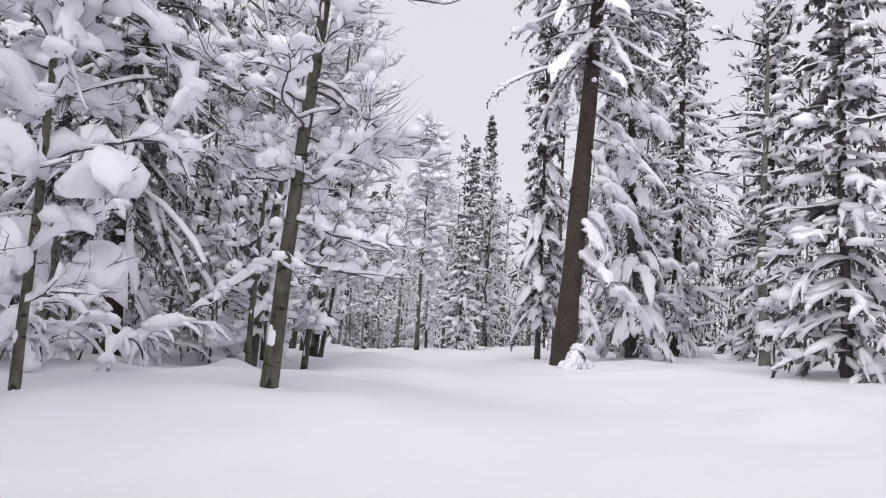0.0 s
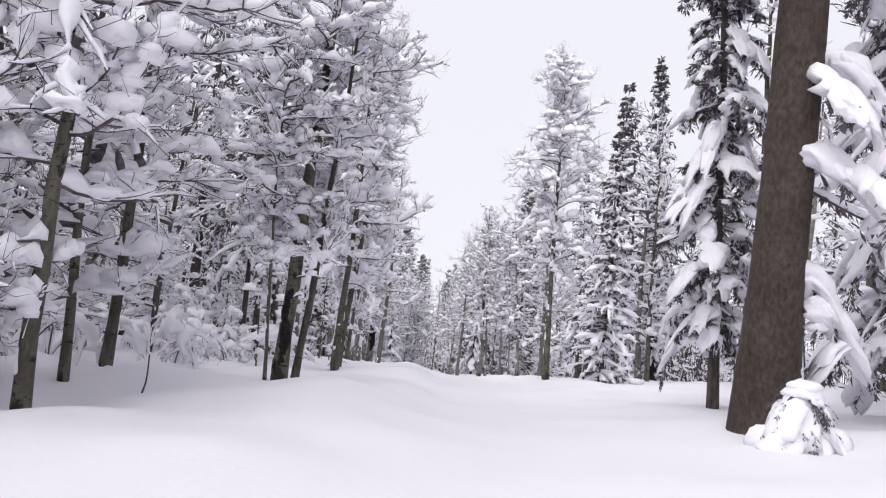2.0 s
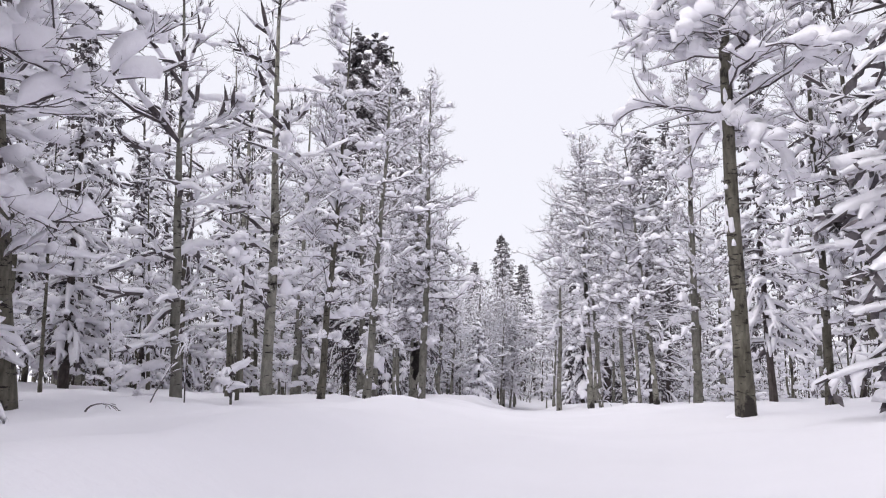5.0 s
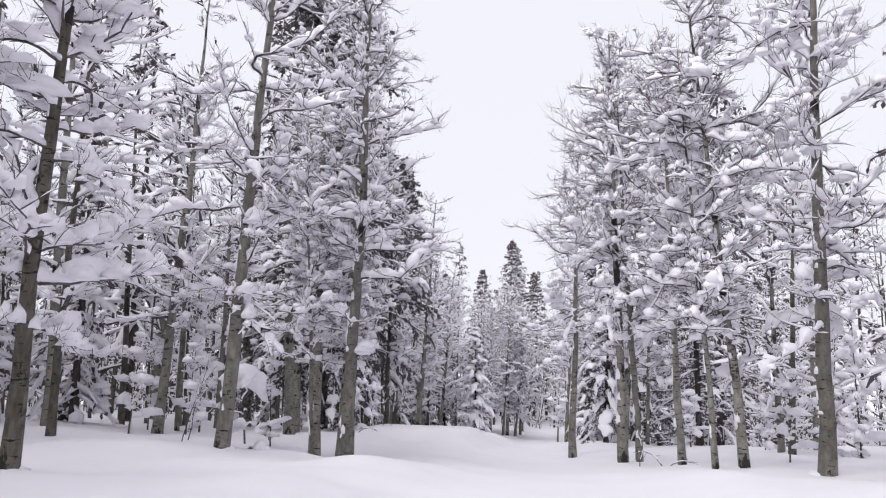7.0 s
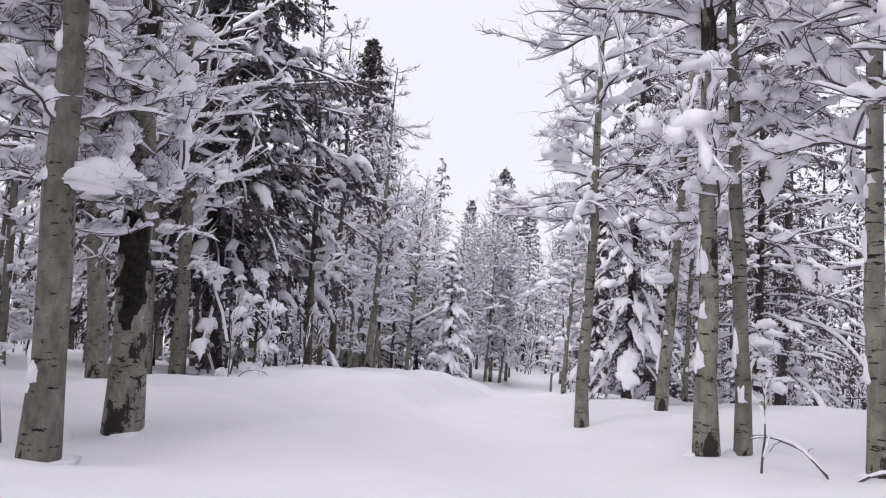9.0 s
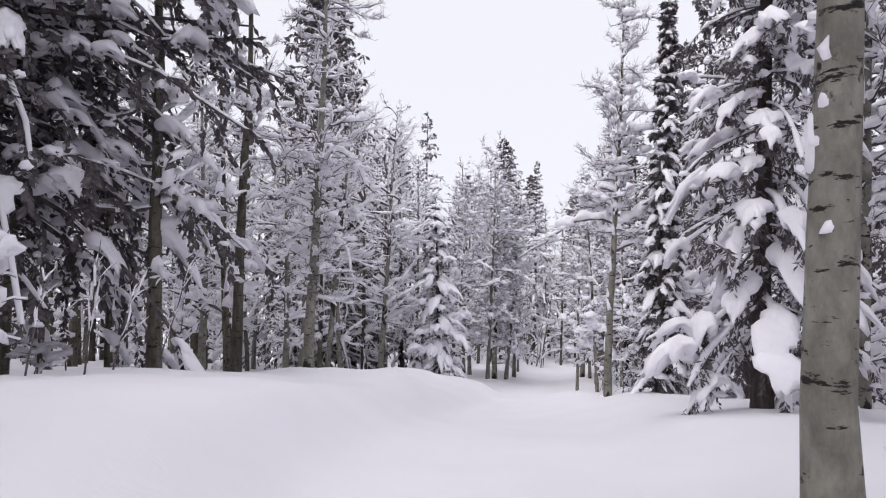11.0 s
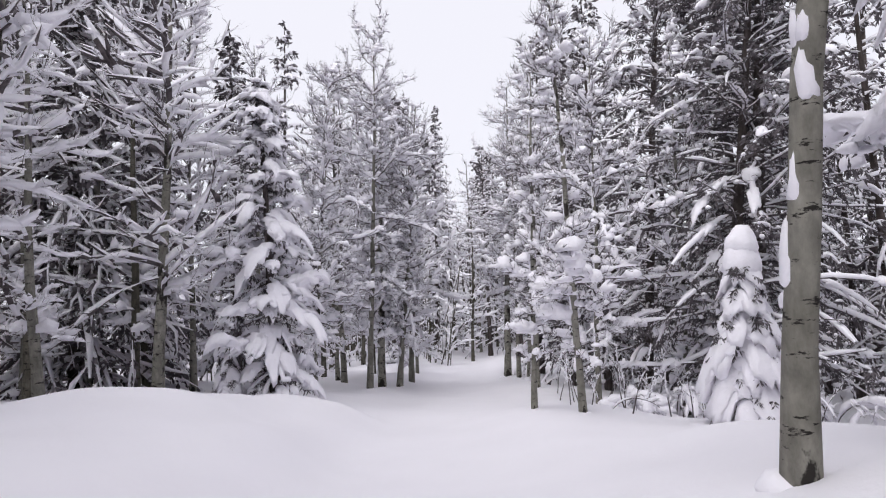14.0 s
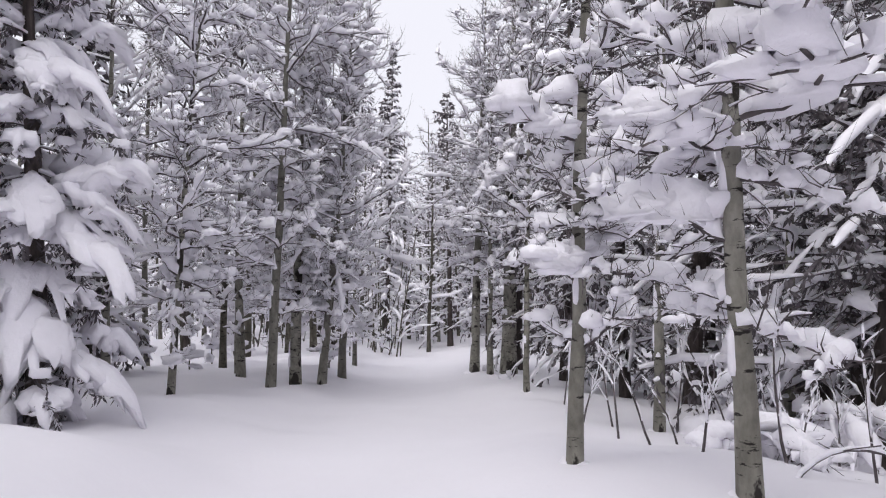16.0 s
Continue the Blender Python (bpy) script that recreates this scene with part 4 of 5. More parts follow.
aspen(-23.32, 69.00, 17.0, 0.241, (0.063, -0.116), base=3.2, reach=4.1, limbs=63, snow=1.1, bark=ASPEN, seed=62, fine=1, heavy=0.6)
aspen(-12.37, 73.76, 13.0, 0.152, (0.031, -0.037), base=5.0, reach=4.0, limbs=54, snow=1.1, bark=ASPEN, seed=63, fine=2, heavy=0.6, clod=1.2, own=((5.1, 3.55, 2.7, 0.0, 1.3, 1.6), (5.15, 0.5, 2.6, 0.5, 0.2, 1.9), (5.9, 3.2, 2.0, 0.3, 0.4, 1.6)))
aspen(-9.14, 68.52, 14.2, 0.161, (0.009, -0.064), base=3.2, reach=3.6, limbs=57, snow=1.1, bark=ASPEN, seed=64, fine=2, heavy=0.6, clod=1.2)
aspen(-8.67, 68.73, 12.2, 0.114, (-0.026, -0.078), base=3.2, reach=3.4, limbs=52, snow=1.1, bark=ASPEN, seed=65, fine=2, heavy=0.6)
aspen(-7.17, 67.36, 12.3, 0.118, (-0.011, -0.074), base=3.2, reach=3.4, limbs=53, snow=1.1, bark=ASPEN, seed=66, fine=2, heavy=0.6)
aspen(-6.00, 64.69, 10.7, 0.082, (-0.042, -0.105), base=3.2, reach=3.1, limbs=49, snow=1.1, bark=ASPEN, seed=67, fine=2, heavy=0.6)
aspen(-5.37, 65.22, 12.7, 0.126, (-0.070, -0.117), base=3.2, reach=4.0, limbs=53, snow=1.1, bark=ASPEN, seed=68, fine=2, heavy=0.6, clod=1.2)
aspen(-3.61, 64.59, 15.3, 0.184, (0.015, -0.117), base=3.2, reach=3.6, limbs=59, snow=1.1, bark=ASPEN, seed=69, fine=2, heavy=0.6, clod=1.2)
aspen(-11.24, 78.05, 15.1, 0.179, (0.068, -0.016), base=4.3, reach=3.9, limbs=59, snow=1.1, bark=ASPEN, seed=70, fine=2, heavy=0.6, own=((4.4, 0.6, 2.6, 0.15, 0.5, 1.5), (3.6, 3.7, 0.8, -0.1, 0.3, 2.0)))
aspen(-11.31, 84.16, 12.0, 0.111, (0.042, -0.030), base=3.2, reach=3.4, limbs=52, snow=1.1, bark=ASPEN, seed=71, fine=2, heavy=0.6)
conifer(-13.00, 82.07, 15.0, 0.164, (0.043, -0.030), reach=2.2, step=0.48, snow=1.0, seed=72, droop=-0.5, fine=2, leafy=1.8, base=1.4)
aspen(-25.06, 119.14, 17.0, 0.309, (0.043, -0.030), base=3.2, reach=4.1, limbs=63, snow=1.1, bark=ASPEN, seed=73, fine=2, heavy=0.6)
aspen(-26.42, 118.92, 15.6, 0.192, (0.051, -0.026), base=3.2, reach=4.0, limbs=60, snow=1.1, bark=ASPEN, seed=74, fine=2, heavy=0.6)
conifer(-8.90, 86.24, 21, 0.170, (0.007, -0.050), base=2.2, reach=4.2, step=0.62, snow=0.68, bark=DARK, seed=75, fine=2, droop=-0.05, power=0.5, per=6, leafy=2.3, name='pine_tree', label='tall dark pine with layered snowy boughs')
conifer(-37.9, 102.00, 26.5, 0.240, (0.026, -0.039), reach=6.2, step=0.42, snow=0.75, seed=76, droop=-0.2, fine=1, leafy=4.0, power=0.72, per=8)
conifer(-29.20, 101.00, 9.5, 0.170, (0.005, -0.050), reach=1.8, step=0.41, snow=1.7, seed=77, droop=-0.5, fine=2, leafy=1.2, power=0.42)
aspen(-17.37, 89.16, 12.0, 0.121, (0.066, -0.074), base=4.6, reach=2.4, limbs=52, snow=1.1, bark=ASPEN, seed=78, fine=2, heavy=0.6, own=((4.3, 0.35, 3.6, 0.42, 0.1, 1.6), (4.9, 0.2, 2.8, 0.5, 0.1, 1.3), (5.1, 3.5, 3.3, 0.75, -1.9, 1.2), (6.0, 3.7, 2.4, 0.5, -0.8, 1.2)))
aspen(-21.18, 99.23, 8.5, 0.074, (0.044, -0.027), base=1.0, reach=1.5, limbs=40, snow=1.0, bark=ASPEN, seed=79, fine=2, heavy=0.6, clod=0.85, own=((2.4, 0.5, 0.8, 0.3, 0.0, 1.5), (3.0, 3.3, 0.9, 0.2, 0.0, 1.5), (1.7, 3.4, 0.6, 0.1, -0.4, 1.6)))
aspen(-19.89, 97.91, 9.5, 0.082, (-0.021, -0.044), base=1.0, reach=1.5, limbs=40, snow=1.0, bark=ASPEN, seed=80, fine=2, heavy=0.6, clod=0.85, own=((2.6, 0.2, 2.2, 0.3, 0.1, 2.0), (1.75, 3.2, 0.9, 0.2, -0.2, 2.4), (2.4, 3.6, 1.1, 0.2, 0.2, 2.0)))
aspen(-27.98, 88.33, 16.1, 0.202, (0.096, -0.061), base=3.2, reach=4.1, limbs=61, snow=1.1, bark=ASPEN, seed=81, fine=2, heavy=0.6)
aspen(-31.49, 92.21, 14.3, 0.163, (0.113, -0.023), base=3.2, reach=3.8, limbs=57, snow=1.1, bark=ASPEN, seed=82, fine=1, heavy=0.6)
aspen(-30.69, 92.99, 13.4, 0.142, (0.117, 0.001), base=3.2, reach=3.6, limbs=55, snow=1.1, bark=ASPEN, seed=83, fine=1, heavy=0.6)
aspen(-37.45, 101.93, 14.9, 0.176, (0.117, -0.011), base=3.2, reach=3.9, limbs=58, snow=1.1, bark=ASPEN, seed=84, fine=1, heavy=0.6)
aspen(-31.83, 99.14, 14.0, 0.177, (0.105, -0.025), base=2.0, reach=4.1, limbs=76, snow=1.2, bark=ASPEN, seed=85, fine=1, heavy=0.6)
aspen(-30.91, 106.22, 12.0, 0.086, (0.090, -0.015), base=2.0, reach=3.7, limbs=72, snow=1.2, bark=ASPEN, seed=86, fine=2, heavy=0.6)
aspen(-30.11, 109.38, 15.0, 0.133, (0.067, -0.021), base=2.0, reach=4.3, limbs=79, snow=1.2, bark=ASPEN, seed=87, fine=2, heavy=0.6)
aspen(-30.69, 111.98, 13.0, 0.179, (0.039, -0.028), base=2.0, reach=3.9, limbs=74, snow=1.2, bark=ASPEN, seed=88, fine=2, heavy=0.6)
aspen(-30.11, 112.60, 13.0, 0.146, (0.105, -0.011), base=2.0, reach=3.9, limbs=74, snow=1.2, bark=ASPEN, seed=89, fine=2, heavy=0.6)
aspen(-25.59, 118.04, 12.4, 0.120, (0.011, -0.036), base=3.2, reach=3.4, limbs=53, snow=1.1, bark=ASPEN, seed=90, fine=2, heavy=0.6)
aspen(-23.10, 110.08, 10.6, 0.081, (0.032, -0.030), base=3.2, reach=3.1, limbs=49, snow=1.1, bark=ASPEN, seed=91, fine=2, heavy=0.6)
conifer(-16.58, 105.68, 18, 0.214, (0.109, -0.024), base=2.2, reach=4.2, step=0.62, snow=0.68, bark=DARK, seed=92, fine=2, droop=-0.05, power=0.5, per=6, leafy=2.3, name='pine_tree', label='tall dark pine with layered snowy boughs')
conifer(-15.60, 106.46, 19, 0.262, (0.051, -0.026), base=2.2, reach=4.2, step=0.62, snow=0.68, bark=DARK, seed=93, fine=2, droop=-0.05, power=0.5, per=6, leafy=2.3, name='pine_tree', label='tall dark pine with layered snowy boughs')
conifer(-19.03, 110.97, 21, 0.200, (0.076, -0.019), base=2.2, reach=4.2, step=0.62, snow=0.68, bark=DARK, seed=95, fine=2, droop=-0.05, power=0.5, per=6, leafy=2.3, name='pine_tree', label='tall dark pine with layered snowy boughs')
snow_cone(-16.69, 98.32, 3.9, 0.77, seed=96)
snow_cone(-15.23, 89.80, 2.2, 0.45, seed=97)
conifer(-15.80, 88.82, 11.0, 0.139, (0.058, -0.077), reach=0.9, step=0.34, snow=1.1, seed=98, droop=-0.5, fine=2, leafy=2.0, per=7)
conifer(-13.57, 92.06, 18.0, 0.312, (0.064, -0.077), base=4.0, reach=3.2, step=0.5, snow=1.15, bark=DARK, seed=99, fine=2, droop=-0.2, power=0.55, name='pine_tree', label='tall pine with a bare brown trunk and snowy boughs')
aspen(-20.18, 103.89, 10.8, 0.086, (0.026, -0.034), base=1.0, reach=3.2, limbs=60, snow=1.1, bark=ASPEN, seed=100, fine=2, heavy=0.6)
aspen(-17.70, 106.69, 12.0, 0.111, (0.015, -0.037), base=1.0, reach=3.4, limbs=60, snow=1.1, bark=ASPEN, seed=101, fine=2, heavy=0.6)
conifer(-14.66, 116.16, 20, 0.275, (0.044, -0.037), base=2.2, reach=4.2, step=0.62, snow=0.68, bark=DARK, seed=102, fine=1, droop=-0.05, power=0.5, per=6, leafy=2.3, name='pine_tree', label='tall dark pine with layered snowy boughs')
conifer(12.3, 33.8, 24, 0.28, base=1.5, reach=3.0, step=0.55, snow=1.3, seed=500, fine=1, leafy=1.6, power=0.65, label="tall dark spruce with clumped snow behind the bare trees")
conifer(-12.6, 38.0, 20, 0.13, base=4.5, reach=2.8, step=0.55, snow=1.2, seed=501, fine=1, leafy=1.6, power=0.65, label="tall dark spruce with clumped snow behind the bare trees")
conifer(-17.9, 41.7, 23, 0.28, base=6.0, reach=3.2, step=0.55, snow=1.0, seed=502, fine=1, leafy=1.6, power=0.65, label="tall dark spruce with clumped snow behind the bare trees")
conifer(-39.3, 107.2, 21, 0.24, base=2.0, reach=3.0, step=0.55, snow=1.0, seed=503, fine=1, leafy=1.6, power=0.65, label="tall dark spruce with clumped snow behind the bare trees")
conifer(-37.4, 110.5, 17, 0.22, base=1.5, reach=2.7, step=0.55, snow=1.1, seed=504, fine=1, leafy=1.6, power=0.65, label="tall dark spruce with clumped snow behind the bare trees")
aspen(-34.6, 104.0, 15, 0.13, (0.03, -0.02), base=1.6, reach=3.4, limbs=64, snow=0.9, bark=ASPEN, seed=520, fine=1, heavy=0.5)
aspen(-35.2, 109.0, 15, 0.13, (0.03, -0.02), base=1.6, reach=3.4, limbs=64, snow=0.9, bark=ASPEN, seed=521, fine=1, heavy=0.5)
aspen(-38.3, 114.5, 16, 0.13, (0.03, -0.02), base=1.6, reach=3.4, limbs=64, snow=0.9, bark=ASPEN, seed=522, fine=1, heavy=0.5)
aspen(-34.0, 114.0, 15, 0.13, (0.03, -0.02), base=1.6, reach=3.4, limbs=64, snow=0.9, bark=ASPEN, seed=523, fine=1, heavy=0.5)
conifer(-14.2, 89.4, 2.1, 0.05, base=0.25, reach=0.8, step=0.26, snow=1.7, seed=312, droop=-0.5, per=6, name="young_conifer", label="young conifer with thick snow cushions on its boughs")
# far firs: snow thickened beyond their own to stand in for pale haze
conifer(-50.0, 163.0, 31, 0.35, reach=8.0, step=0.6, snow=1.15, seed=301, fine=1, power=0.72, leafy=4.0, per=8, label="distant tall dark fir standing above the woods")
conifer(-44.5, 159.0, 24, 0.3, reach=6.5, step=0.6, snow=1.15, seed=302, fine=1, leafy=4.0, per=8, power=0.72, label="distant dark fir above the woods")
conifer(-55.0, 160.0, 25, 0.3, reach=6.5, step=0.6, snow=1.15, seed=303, fine=1, leafy=4.0, per=8, power=0.72, label="distant dark fir above the woods")
snow_cone(-30.33, 100.3, 1.65, 0.5, seed=310)
laden_sapling(-16.19, 58.94, 1.85, 2, 0.6, 311, 2.6)
for n, (x, y, h, k) in enumerate(((-11.6, 36.4, 2.3, 6), (-12.9, 37.6, 2.6, 6), (-13.4, 35.0, 2.2, 5), (-14.9, 37.0, 2.6, 6), (-10.0, 33.0, 1.5, 5), (-9.3, 24.6, 1.9, 6), (-10.6, 26.4, 2.2, 6), (-8.6, 20.6, 1.7, 5), (-7.6, 27.6, 1.6, 5), (-6.6, 14.6, 1.6, 5), (-8.2, 13.2, 2.0, 6), (-7.0, 19.6, 1.3, 5), (-16.2, 103.4, 1.2, 6), (-17.9, 104.6, 1.5, 6), (-19.2, 102.0, 0.9, 5), (-14.0, 103.6, 1.6, 6), (-18.6, 106.4, 1.4, 6))):
    bowed_shrub(x, y, h, k, 800 + n)
laden_sapling(-23.5, 73.6, 3.2, 9, 0.16, 313, 1.2)
laden_sapling(-23.1, 74.6, 2.2, 5, 0.14, 314, 0.4)
laden_sapling(-12.5, 33.4, 2.4, 8, 0.34, 330, 0.3)
laden_sapling(-11.6, 35.6, 2.0, 8, 0.3, 331, 2.0)
laden_sapling(-13.6, 36.2, 2.7, 8, 0.3, 332, -1.0)
laden_sapling(-10.6, 37.6, 1.8, 8, 0.32, 333, 0.8)
laden_sapling(-9.6, 30.6, 1.7, 8, 0.28, 334, 2.6)
laden_sapling(-14.8, 38.8, 2.4, 8, 0.36, 335, 1.4)
laden_sapling(-8.0, 15.0, 1.6, 8, 0.3, 336, 0.4)
laden_sapling(-9.4, 20.2, 2.0, 8, 0.3, 337, 1.9)
sapling(-22.88, 72.88, 2.6, 701, 1.3)
sapling(-22.70, 76.12, 2.2, 702, 0.3)
sapling(-23.63, 78.30, 2.4, 703, 0.8)
sapling(-22.46, 75.04, 1.6, 704, 2.0)
sapling(-22.92, 76.80, 1.9, 705, 0.5)
sapling(-19.98, 100.05, 1.0, 706, 1.0)
sapling(-18.60, 103.15, 0.9, 707, 2.5)
sapling(-18.68, 101.51, 1.0, 708, 0.4)
sapling(-18.98, 98.26, 1.3, 709, 0.3)
sapling(-21.37, 104.17, 1.6, 710, 1.2)
sapling(-20.86, 103.80, 1.5, 711, 2.4)
sapling(-20.59, 61.08, 2.2, 712, 0.9)
sapling(-20.28, 60.57, 2.6, 713, 0.6)
sapling(-7.21, 19.16, 1.2, 714, 2.0)
sapling(-4.50, 22.64, 1.4, 715, 0.4)
sapling(-14.92, 32.86, 1.8, 716, 0.9)
sapling(-11.80, 29.72, 2.0, 717, 0.4)
sapling(-8.42, 67.33, 1.1, 718, 0.9)
sapling(-20.78, 102.38, 1.9, 719, 1.4)
sapling(-21.96, 107.34, 1.8, 720, 0.2)
sapling(-12.62, 44.06, 1.6, 721, 1.0)
sapling(-12.10, 44.57, 1.4, 722, 2.0)
for n in range(26):
    a = 2.4 * n
    sapling(-17.4 + 0.62 * math.sqrt(n) * math.cos(a), 102.6 + 0.75 * math.sqrt(n) * math.sin(a), 0.9 + 0.07 * (n * 7 % 13), 730 + n, a)
fallen_branch(-8.88, 38.48, 1.6, -0.2, 723)
fallen_branch(-33.89, 71.47, 1.9, -0.4, 724)
fallen_branch(-7.63, 67.02, 1.3, 2.8, 725)
fallen_branch(-7.54, 66.71, 1.1, 0.4, 726)
fallen_branch(-19.44, 98.79, 1.2, 0.2, 727)
fallen_branch(-12.06, 42.20, 0.9, -0.3, 728)
fallen_branch(-22.57, 72.93, 1.2, 0.2, 729)
# ---- the forest beyond: a few grown forms, each set down many times ----
rng = random.Random(7)
taken = [tuple(o.matrix_basis.translation[:2]) for o in scene.objects if o.parent is None and o.type == "EMPTY"]
near_forms, far_forms, shrubs = [], [], []
for n in range(6):
    near_forms.append(aspen(400 + n, -300, 11.0 + n * 0.9, 0.12 + 0.012 * n, (0.02, 0.01), base=1.2 + 0.3 * n, reach=2.9, limbs=42, snow=1.15, bark=GREY if n % 2 else ASPEN, seed=500 + n, fine=1, heavy=0.6, up=0.12, sag=-0.2, label="bare slender forest tree loaded with snow"))
for n in range(3):
    near_forms.append(conifer(410 + n, -300, 12.0 + n * 3.0, 0.17, base=0.8 + n, reach=2.2 + 0.3 * n, step=0.7, snow=1.3, seed=520 + n, fine=1, label="forest spruce loaded with snow"))
for n in range(2):
    near_forms.append(conifer(414 + n, -300, 17.0 + n * 3.0, 0.2, base=1.6, reach=3.6, step=1.0, snow=0.7, seed=526 + n, fine=1, droop=-0.1, power=0.55, per=5, leafy=1.7, name="pine_tree", label="tall dark forest pine with thin snow on layered boughs"))
for n in range(5):
    far_forms.append(aspen(420 + n, -300, 11.0 + n * 1.2, 0.13, (0.02, 0.01), base=0.9 + 0.5 * n, reach=2.9, limbs=38, snow=1.3, bark=GREY, seed=540 + n, fine=0, heavy=0.2, up=0.12, sag=-0.2, label="distant bare tree white with snow"))
for n in range(5):
    far_forms.append(conifer(430 + n, -300, 13.0 + n * 2.5, 0.2, base=0.8 + n * 0.8, reach=2.8 + 0.3 * n, step=1.2, snow=1.4, seed=560 + n, fine=0, droop=-0.25, power=0.7, per=5, label="distant forest spruce laden with snow"))
for n in range(4):
    shrubs.append(aspen(440 + n, -300, 2.4 + 0.8 * n, 0.03, (0.05, 0.03), base=0.2, reach=1.2, limbs=18, snow=1.6, bark=GREY, seed=580 + n, fine=0, heavy=0.9, up=0.5, sag=-0.8, label="low bare undergrowth bent under snow", name="shrub"))


def set_down(x, y, form):
    s = rng.uniform(0.85, 1.2)
    ob = copy_thing(form, pose(x, y, ground(x, y) - 0.1, rng.uniform(-2, 2), rng.uniform(-2, 2), rng.uniform(0, 360)))
    ob.matrix_basis = ob.matrix_basis @ Matrix.Diagonal((s, s, s * rng.uniform(0.92, 1.1), 1))
    taken.append((x, y))


def any_near():
    return near_forms[rng.randrange(6)] if rng.random() < 0.78 else near_forms[6 + rng.randrange(3)]


def scatter(count, tries, inner, outer, gap, pick, tail, y0=7, y1=172):
    done = 0
    for _ in range(tries):
        y = rng.uniform(y0, y1)
        lo = inner if y < 96 else np.interp(y, [96, 104, 122, 134], [inner, tail, tail * 0.8, 0])
        side = rng.choice((-1, -1, -1, 1, 1))
        d = (lo + (outer - lo) * rng.random() ** 1.3) * side
        x = float(soft_line(y, SPINE_X)) + d
        if -13 < d < 0 and 82 < y < 108 or 0 < d < 10 and 88 < y < 110:
            continue
        if (x + 22) ** 2 + (y - 70) ** 2 < 22 or (x + 14) ** 2 + (y - 54) ** 2 < 20 or (x + 18) ** 2 + (y - 60) ** 2 < 16:
            continue
        if any((x - a) ** 2 + (y - b) ** 2 < gap * gap for a, b in taken):
            continue
        set_down(x, y, pick() if pick is not any_near else near_forms[rng.randrange(6)] if side < 0 and y > 55 else near_forms[9 + rng.randrange(2)] if side > 0 and y > 80 else pick())
        done += 1
        if done >= count:
            break


poles = [aspen(450 + n, -300, 7.0 + n, 0.05 + 0.008 * n, (0.03, 0.02), base=2.5, reach=1.2, limbs=18, snow=0.9, bark=GREY, seed=590 + n, fine=0, heavy=0.4, label="thin bare pole of a young forest tree") for n in range(4)]
scatter(155, 8000, 8.5, 22, 1.7, any_near, 4.0)
scatter(60, 5000, 8.0, 20, 1.2, lambda: poles[rng.randrange(4)], 5.0)
scatter(175, 9000, 7.5, 24, 1.1, lambda: shrubs[rng.randrange(4)], 4.5)

for _ in range(400):
    y, d = rng.uniform(80, 106), -rng.uniform(9.0, 28.0)
    x = float(soft_line(y, SPINE_X)) + d
    if all((x - a) ** 2 + (y - b) ** 2 > 4.8 for a, b in taken):
        set_down(x, y, near_forms[rng.choice((0, 1, 2, 3, 4, 5, 6))])

for _ in range(260):
    y, d = rng.uniform(16, 62), -rng.uniform(13.0, 30.0)
    x = float(soft_line(y, SPINE_X)) + d
    if all((x - a) ** 2 + (y - b) ** 2 > 4.5 for a, b in taken):
        set_down(x, y, near_forms[rng.choice((0, 1, 2, 3, 4, 5, 6, 7))])

# unseen trees behind the start, added to close the forest and dim the ground
scatter(34, 4000, 6.0, 22, 2.0, lambda: near_forms[rng.randrange(9)], 4.0, -18, 6)
scatter(30, 4000, 0.0, 15, 2.0, lambda: near_forms[rng.randrange(9)], 4.0, 132, 160)

# the woods behind them, too far off to tell tree from tree
spots = []
set_down = lambda x, y, form: (spots.append((x, y, form)), taken.append((x, y)))
scatter(235, 14000, 16, 52, 2.0, lambda: far_forms[rng.randrange(10)], 9.0)
scatter(90, 14000, 13, 40, 1.3, lambda: shrubs[rng.randrange(4)] if rng.random() < 0.6 else poles[rng.randrange(4)], 9.0)


def thicket(n):
    """A patch of crowded thin stems with low snowy branches, as the floor of the far woods shows them."""
    r = np.random.default_rng(900 + n)
    m = 26
    root = np.stack([r.uniform(-3, 3, m), r.uniform(-2, 2, m), np.full(m, -0.3)], -1)
    tall = r.uniform(2.0, 8.0, m)
    p = strands(r, root, r.uniform(0, 6.28, m), r.normal(1.45, 0.1, m), tall, 4, np.zeros(m), 0.06)
    ob = new("thicket")
    part("trunk", mesh_from("trunk", [tubes(p, r.uniform(0.02, 0.065, m)[:, None] * np.linspace(1, 0.5, 4)[None], 3)], GREY), ob)
    q, ql = side_shoots(r, p, tall * 0.5, 4, 0.1, 1.0, 0.5, 4, (0.4, 2.5), 0.0, -0.4)
    w = uneven(r, len(q), 4, 0.2, 1.8, 0.2) * 0.085
    part("crown", crown_mesh([capped(q, w, w * 1.4)], []), ob)
    return ob


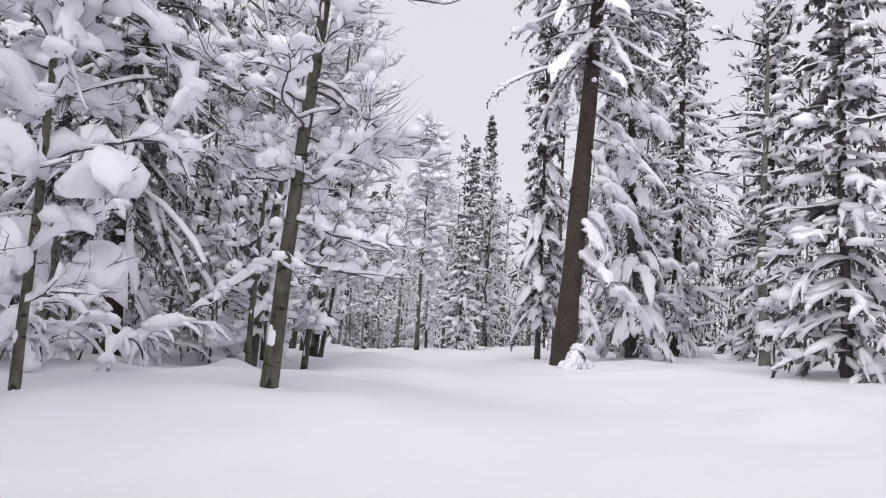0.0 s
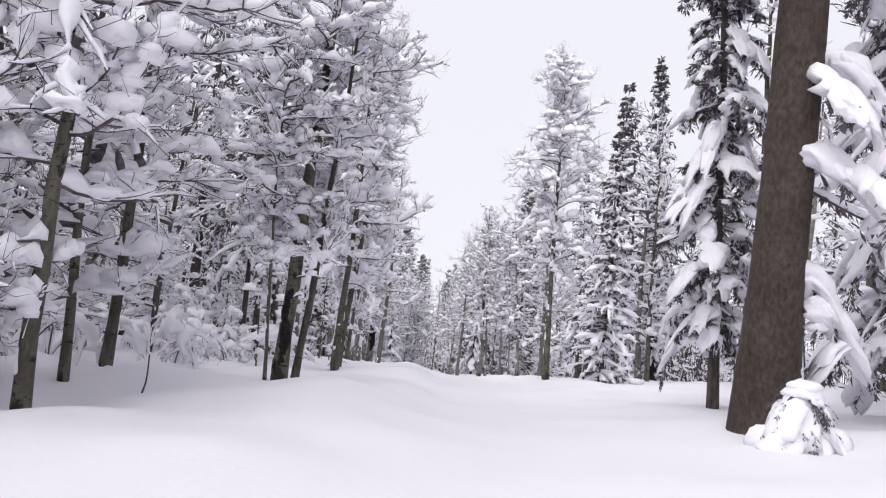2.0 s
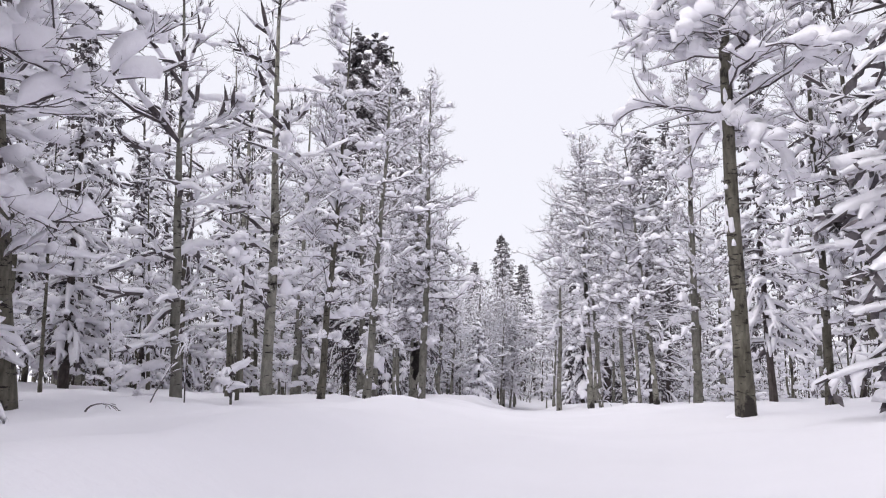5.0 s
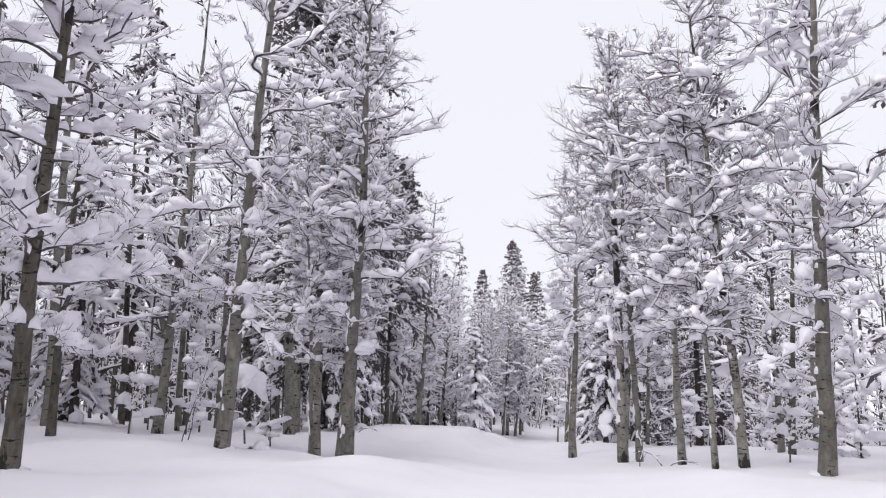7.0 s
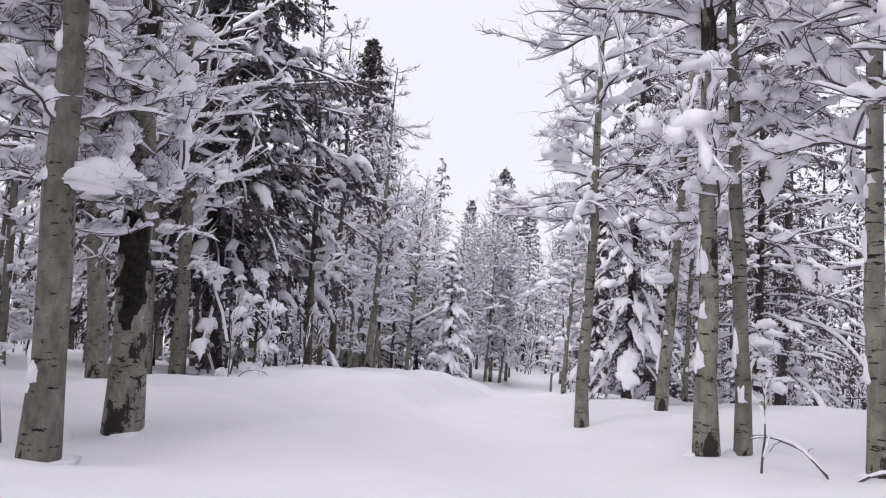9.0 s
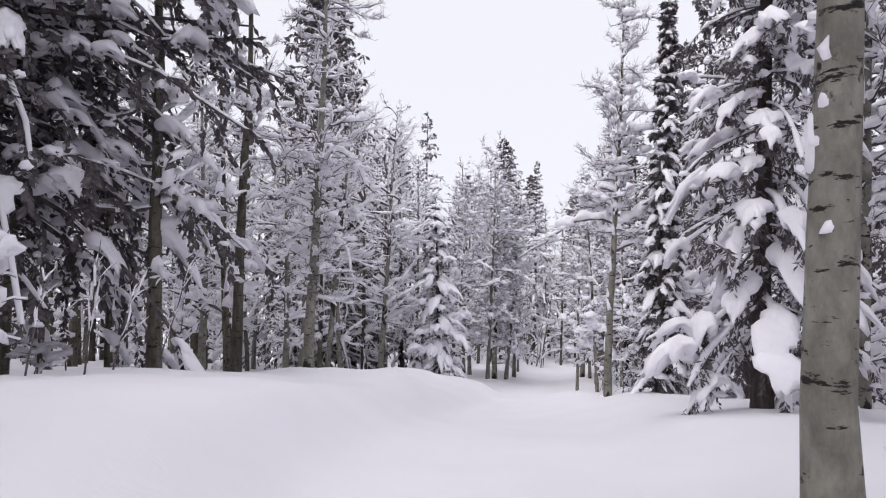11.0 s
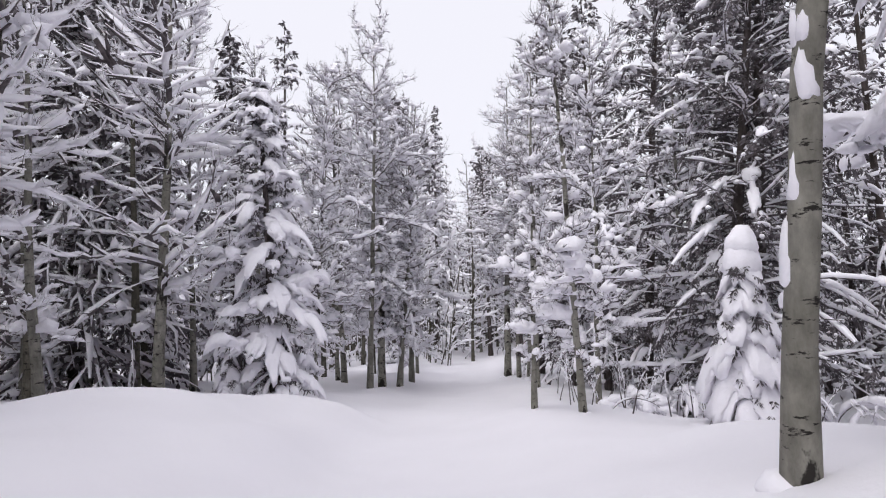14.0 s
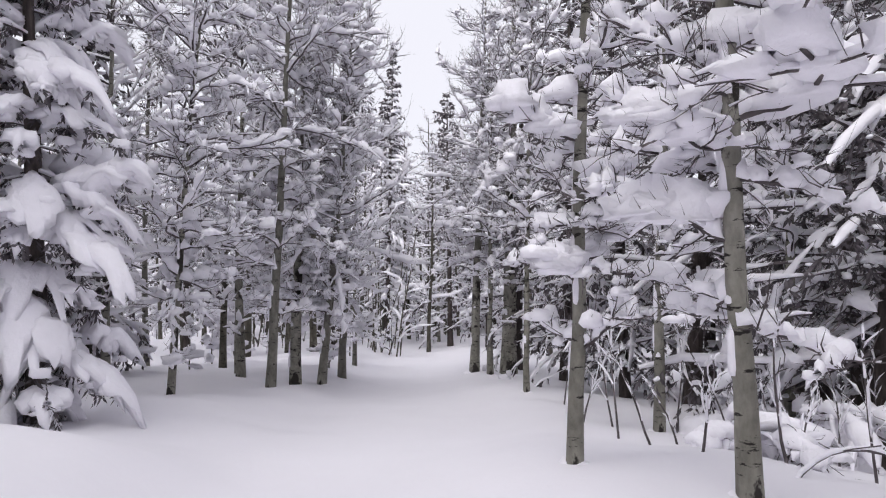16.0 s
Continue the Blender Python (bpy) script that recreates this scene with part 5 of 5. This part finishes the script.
thickets = [thicket(n) for n in range(4)]
scatter(150, 14000, 17, 46, 2.2, lambda: thickets[rng.randrange(4)], 8.0)


def arrays(me):
    v, l, t, k = np.empty(3 * len(me.vertices)), np.empty(len(me.loops), int), np.empty(len(me.polygons), int), np.empty(len(me.polygons), int)
    me.vertices.foreach_get("co", v)
    me.loops.foreach_get("vertex_index", l)
    me.polygons.foreach_get("loop_total", t)
    me.polygons.foreach_get("material_index", k)
    return v.reshape(-1, 3), l, t, k, list(me.materials)


def join_woods():
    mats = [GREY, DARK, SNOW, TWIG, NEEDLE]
    cache = {f: [arrays(c.data) for c in f.children] for f in (*far_forms, *shrubs, *poles, *thickets)}
    V, L, T, K, off = [], [], [], [], 0
    for x, y, f in spots:
        s = rng.uniform(0.85, 1.2)
        m = pose(x, y, ground(x, y) - 0.15, rng.uniform(-2, 2), rng.uniform(-2, 2), rng.uniform(0, 360)) @ Matrix.Diagonal((s, s, s * rng.uniform(0.95, 1.15), 1))
        q = np.array(m)
        for v, l, t, k, own in cache[f]:
            V.append(v @ q[:3, :3].T + q[:3, 3])
            L.append(l + off)
            T.append(t)
            K.append(np.array([mats.index(o) for o in own])[k])
            off += len(v)
    V, L, T, K = (np.concatenate(a) for a in (V, L, T, K))
    me = bpy.data.meshes.new("far_woods")
    me.vertices.add(len(V))
    me.vertices.foreach_set("co", V.astype(np.float32).ravel())
    me.loops.add(len(L))
    me.loops.foreach_set("vertex_index", L.astype(np.int32))
    me.polygons.add(len(T))
    me.polygons.foreach_set("loop_start", np.concatenate([[0], np.cumsum(T)[:-1]]).astype(np.int32))
    me.polygons.foreach_set("loop_total", T.astype(np.int32))
    me.polygons.foreach_set("use_smooth", np.ones(len(T), bool))
    for mt in mats:
        me.materials.append(mt)
    me.polygons.foreach_set("material_index", K.astype(np.int32))
    me.update(calc_edges=True)
    tagged(new("far_woods", me), "dense snow-laden woods far behind the trail", "forest", kind="stuff")


join_woods()
for f in (*near_forms, *far_forms, *shrubs, *poles, *thickets):
    for o in (*f.children_recursive, f):
        bpy.data.objects.remove(o)
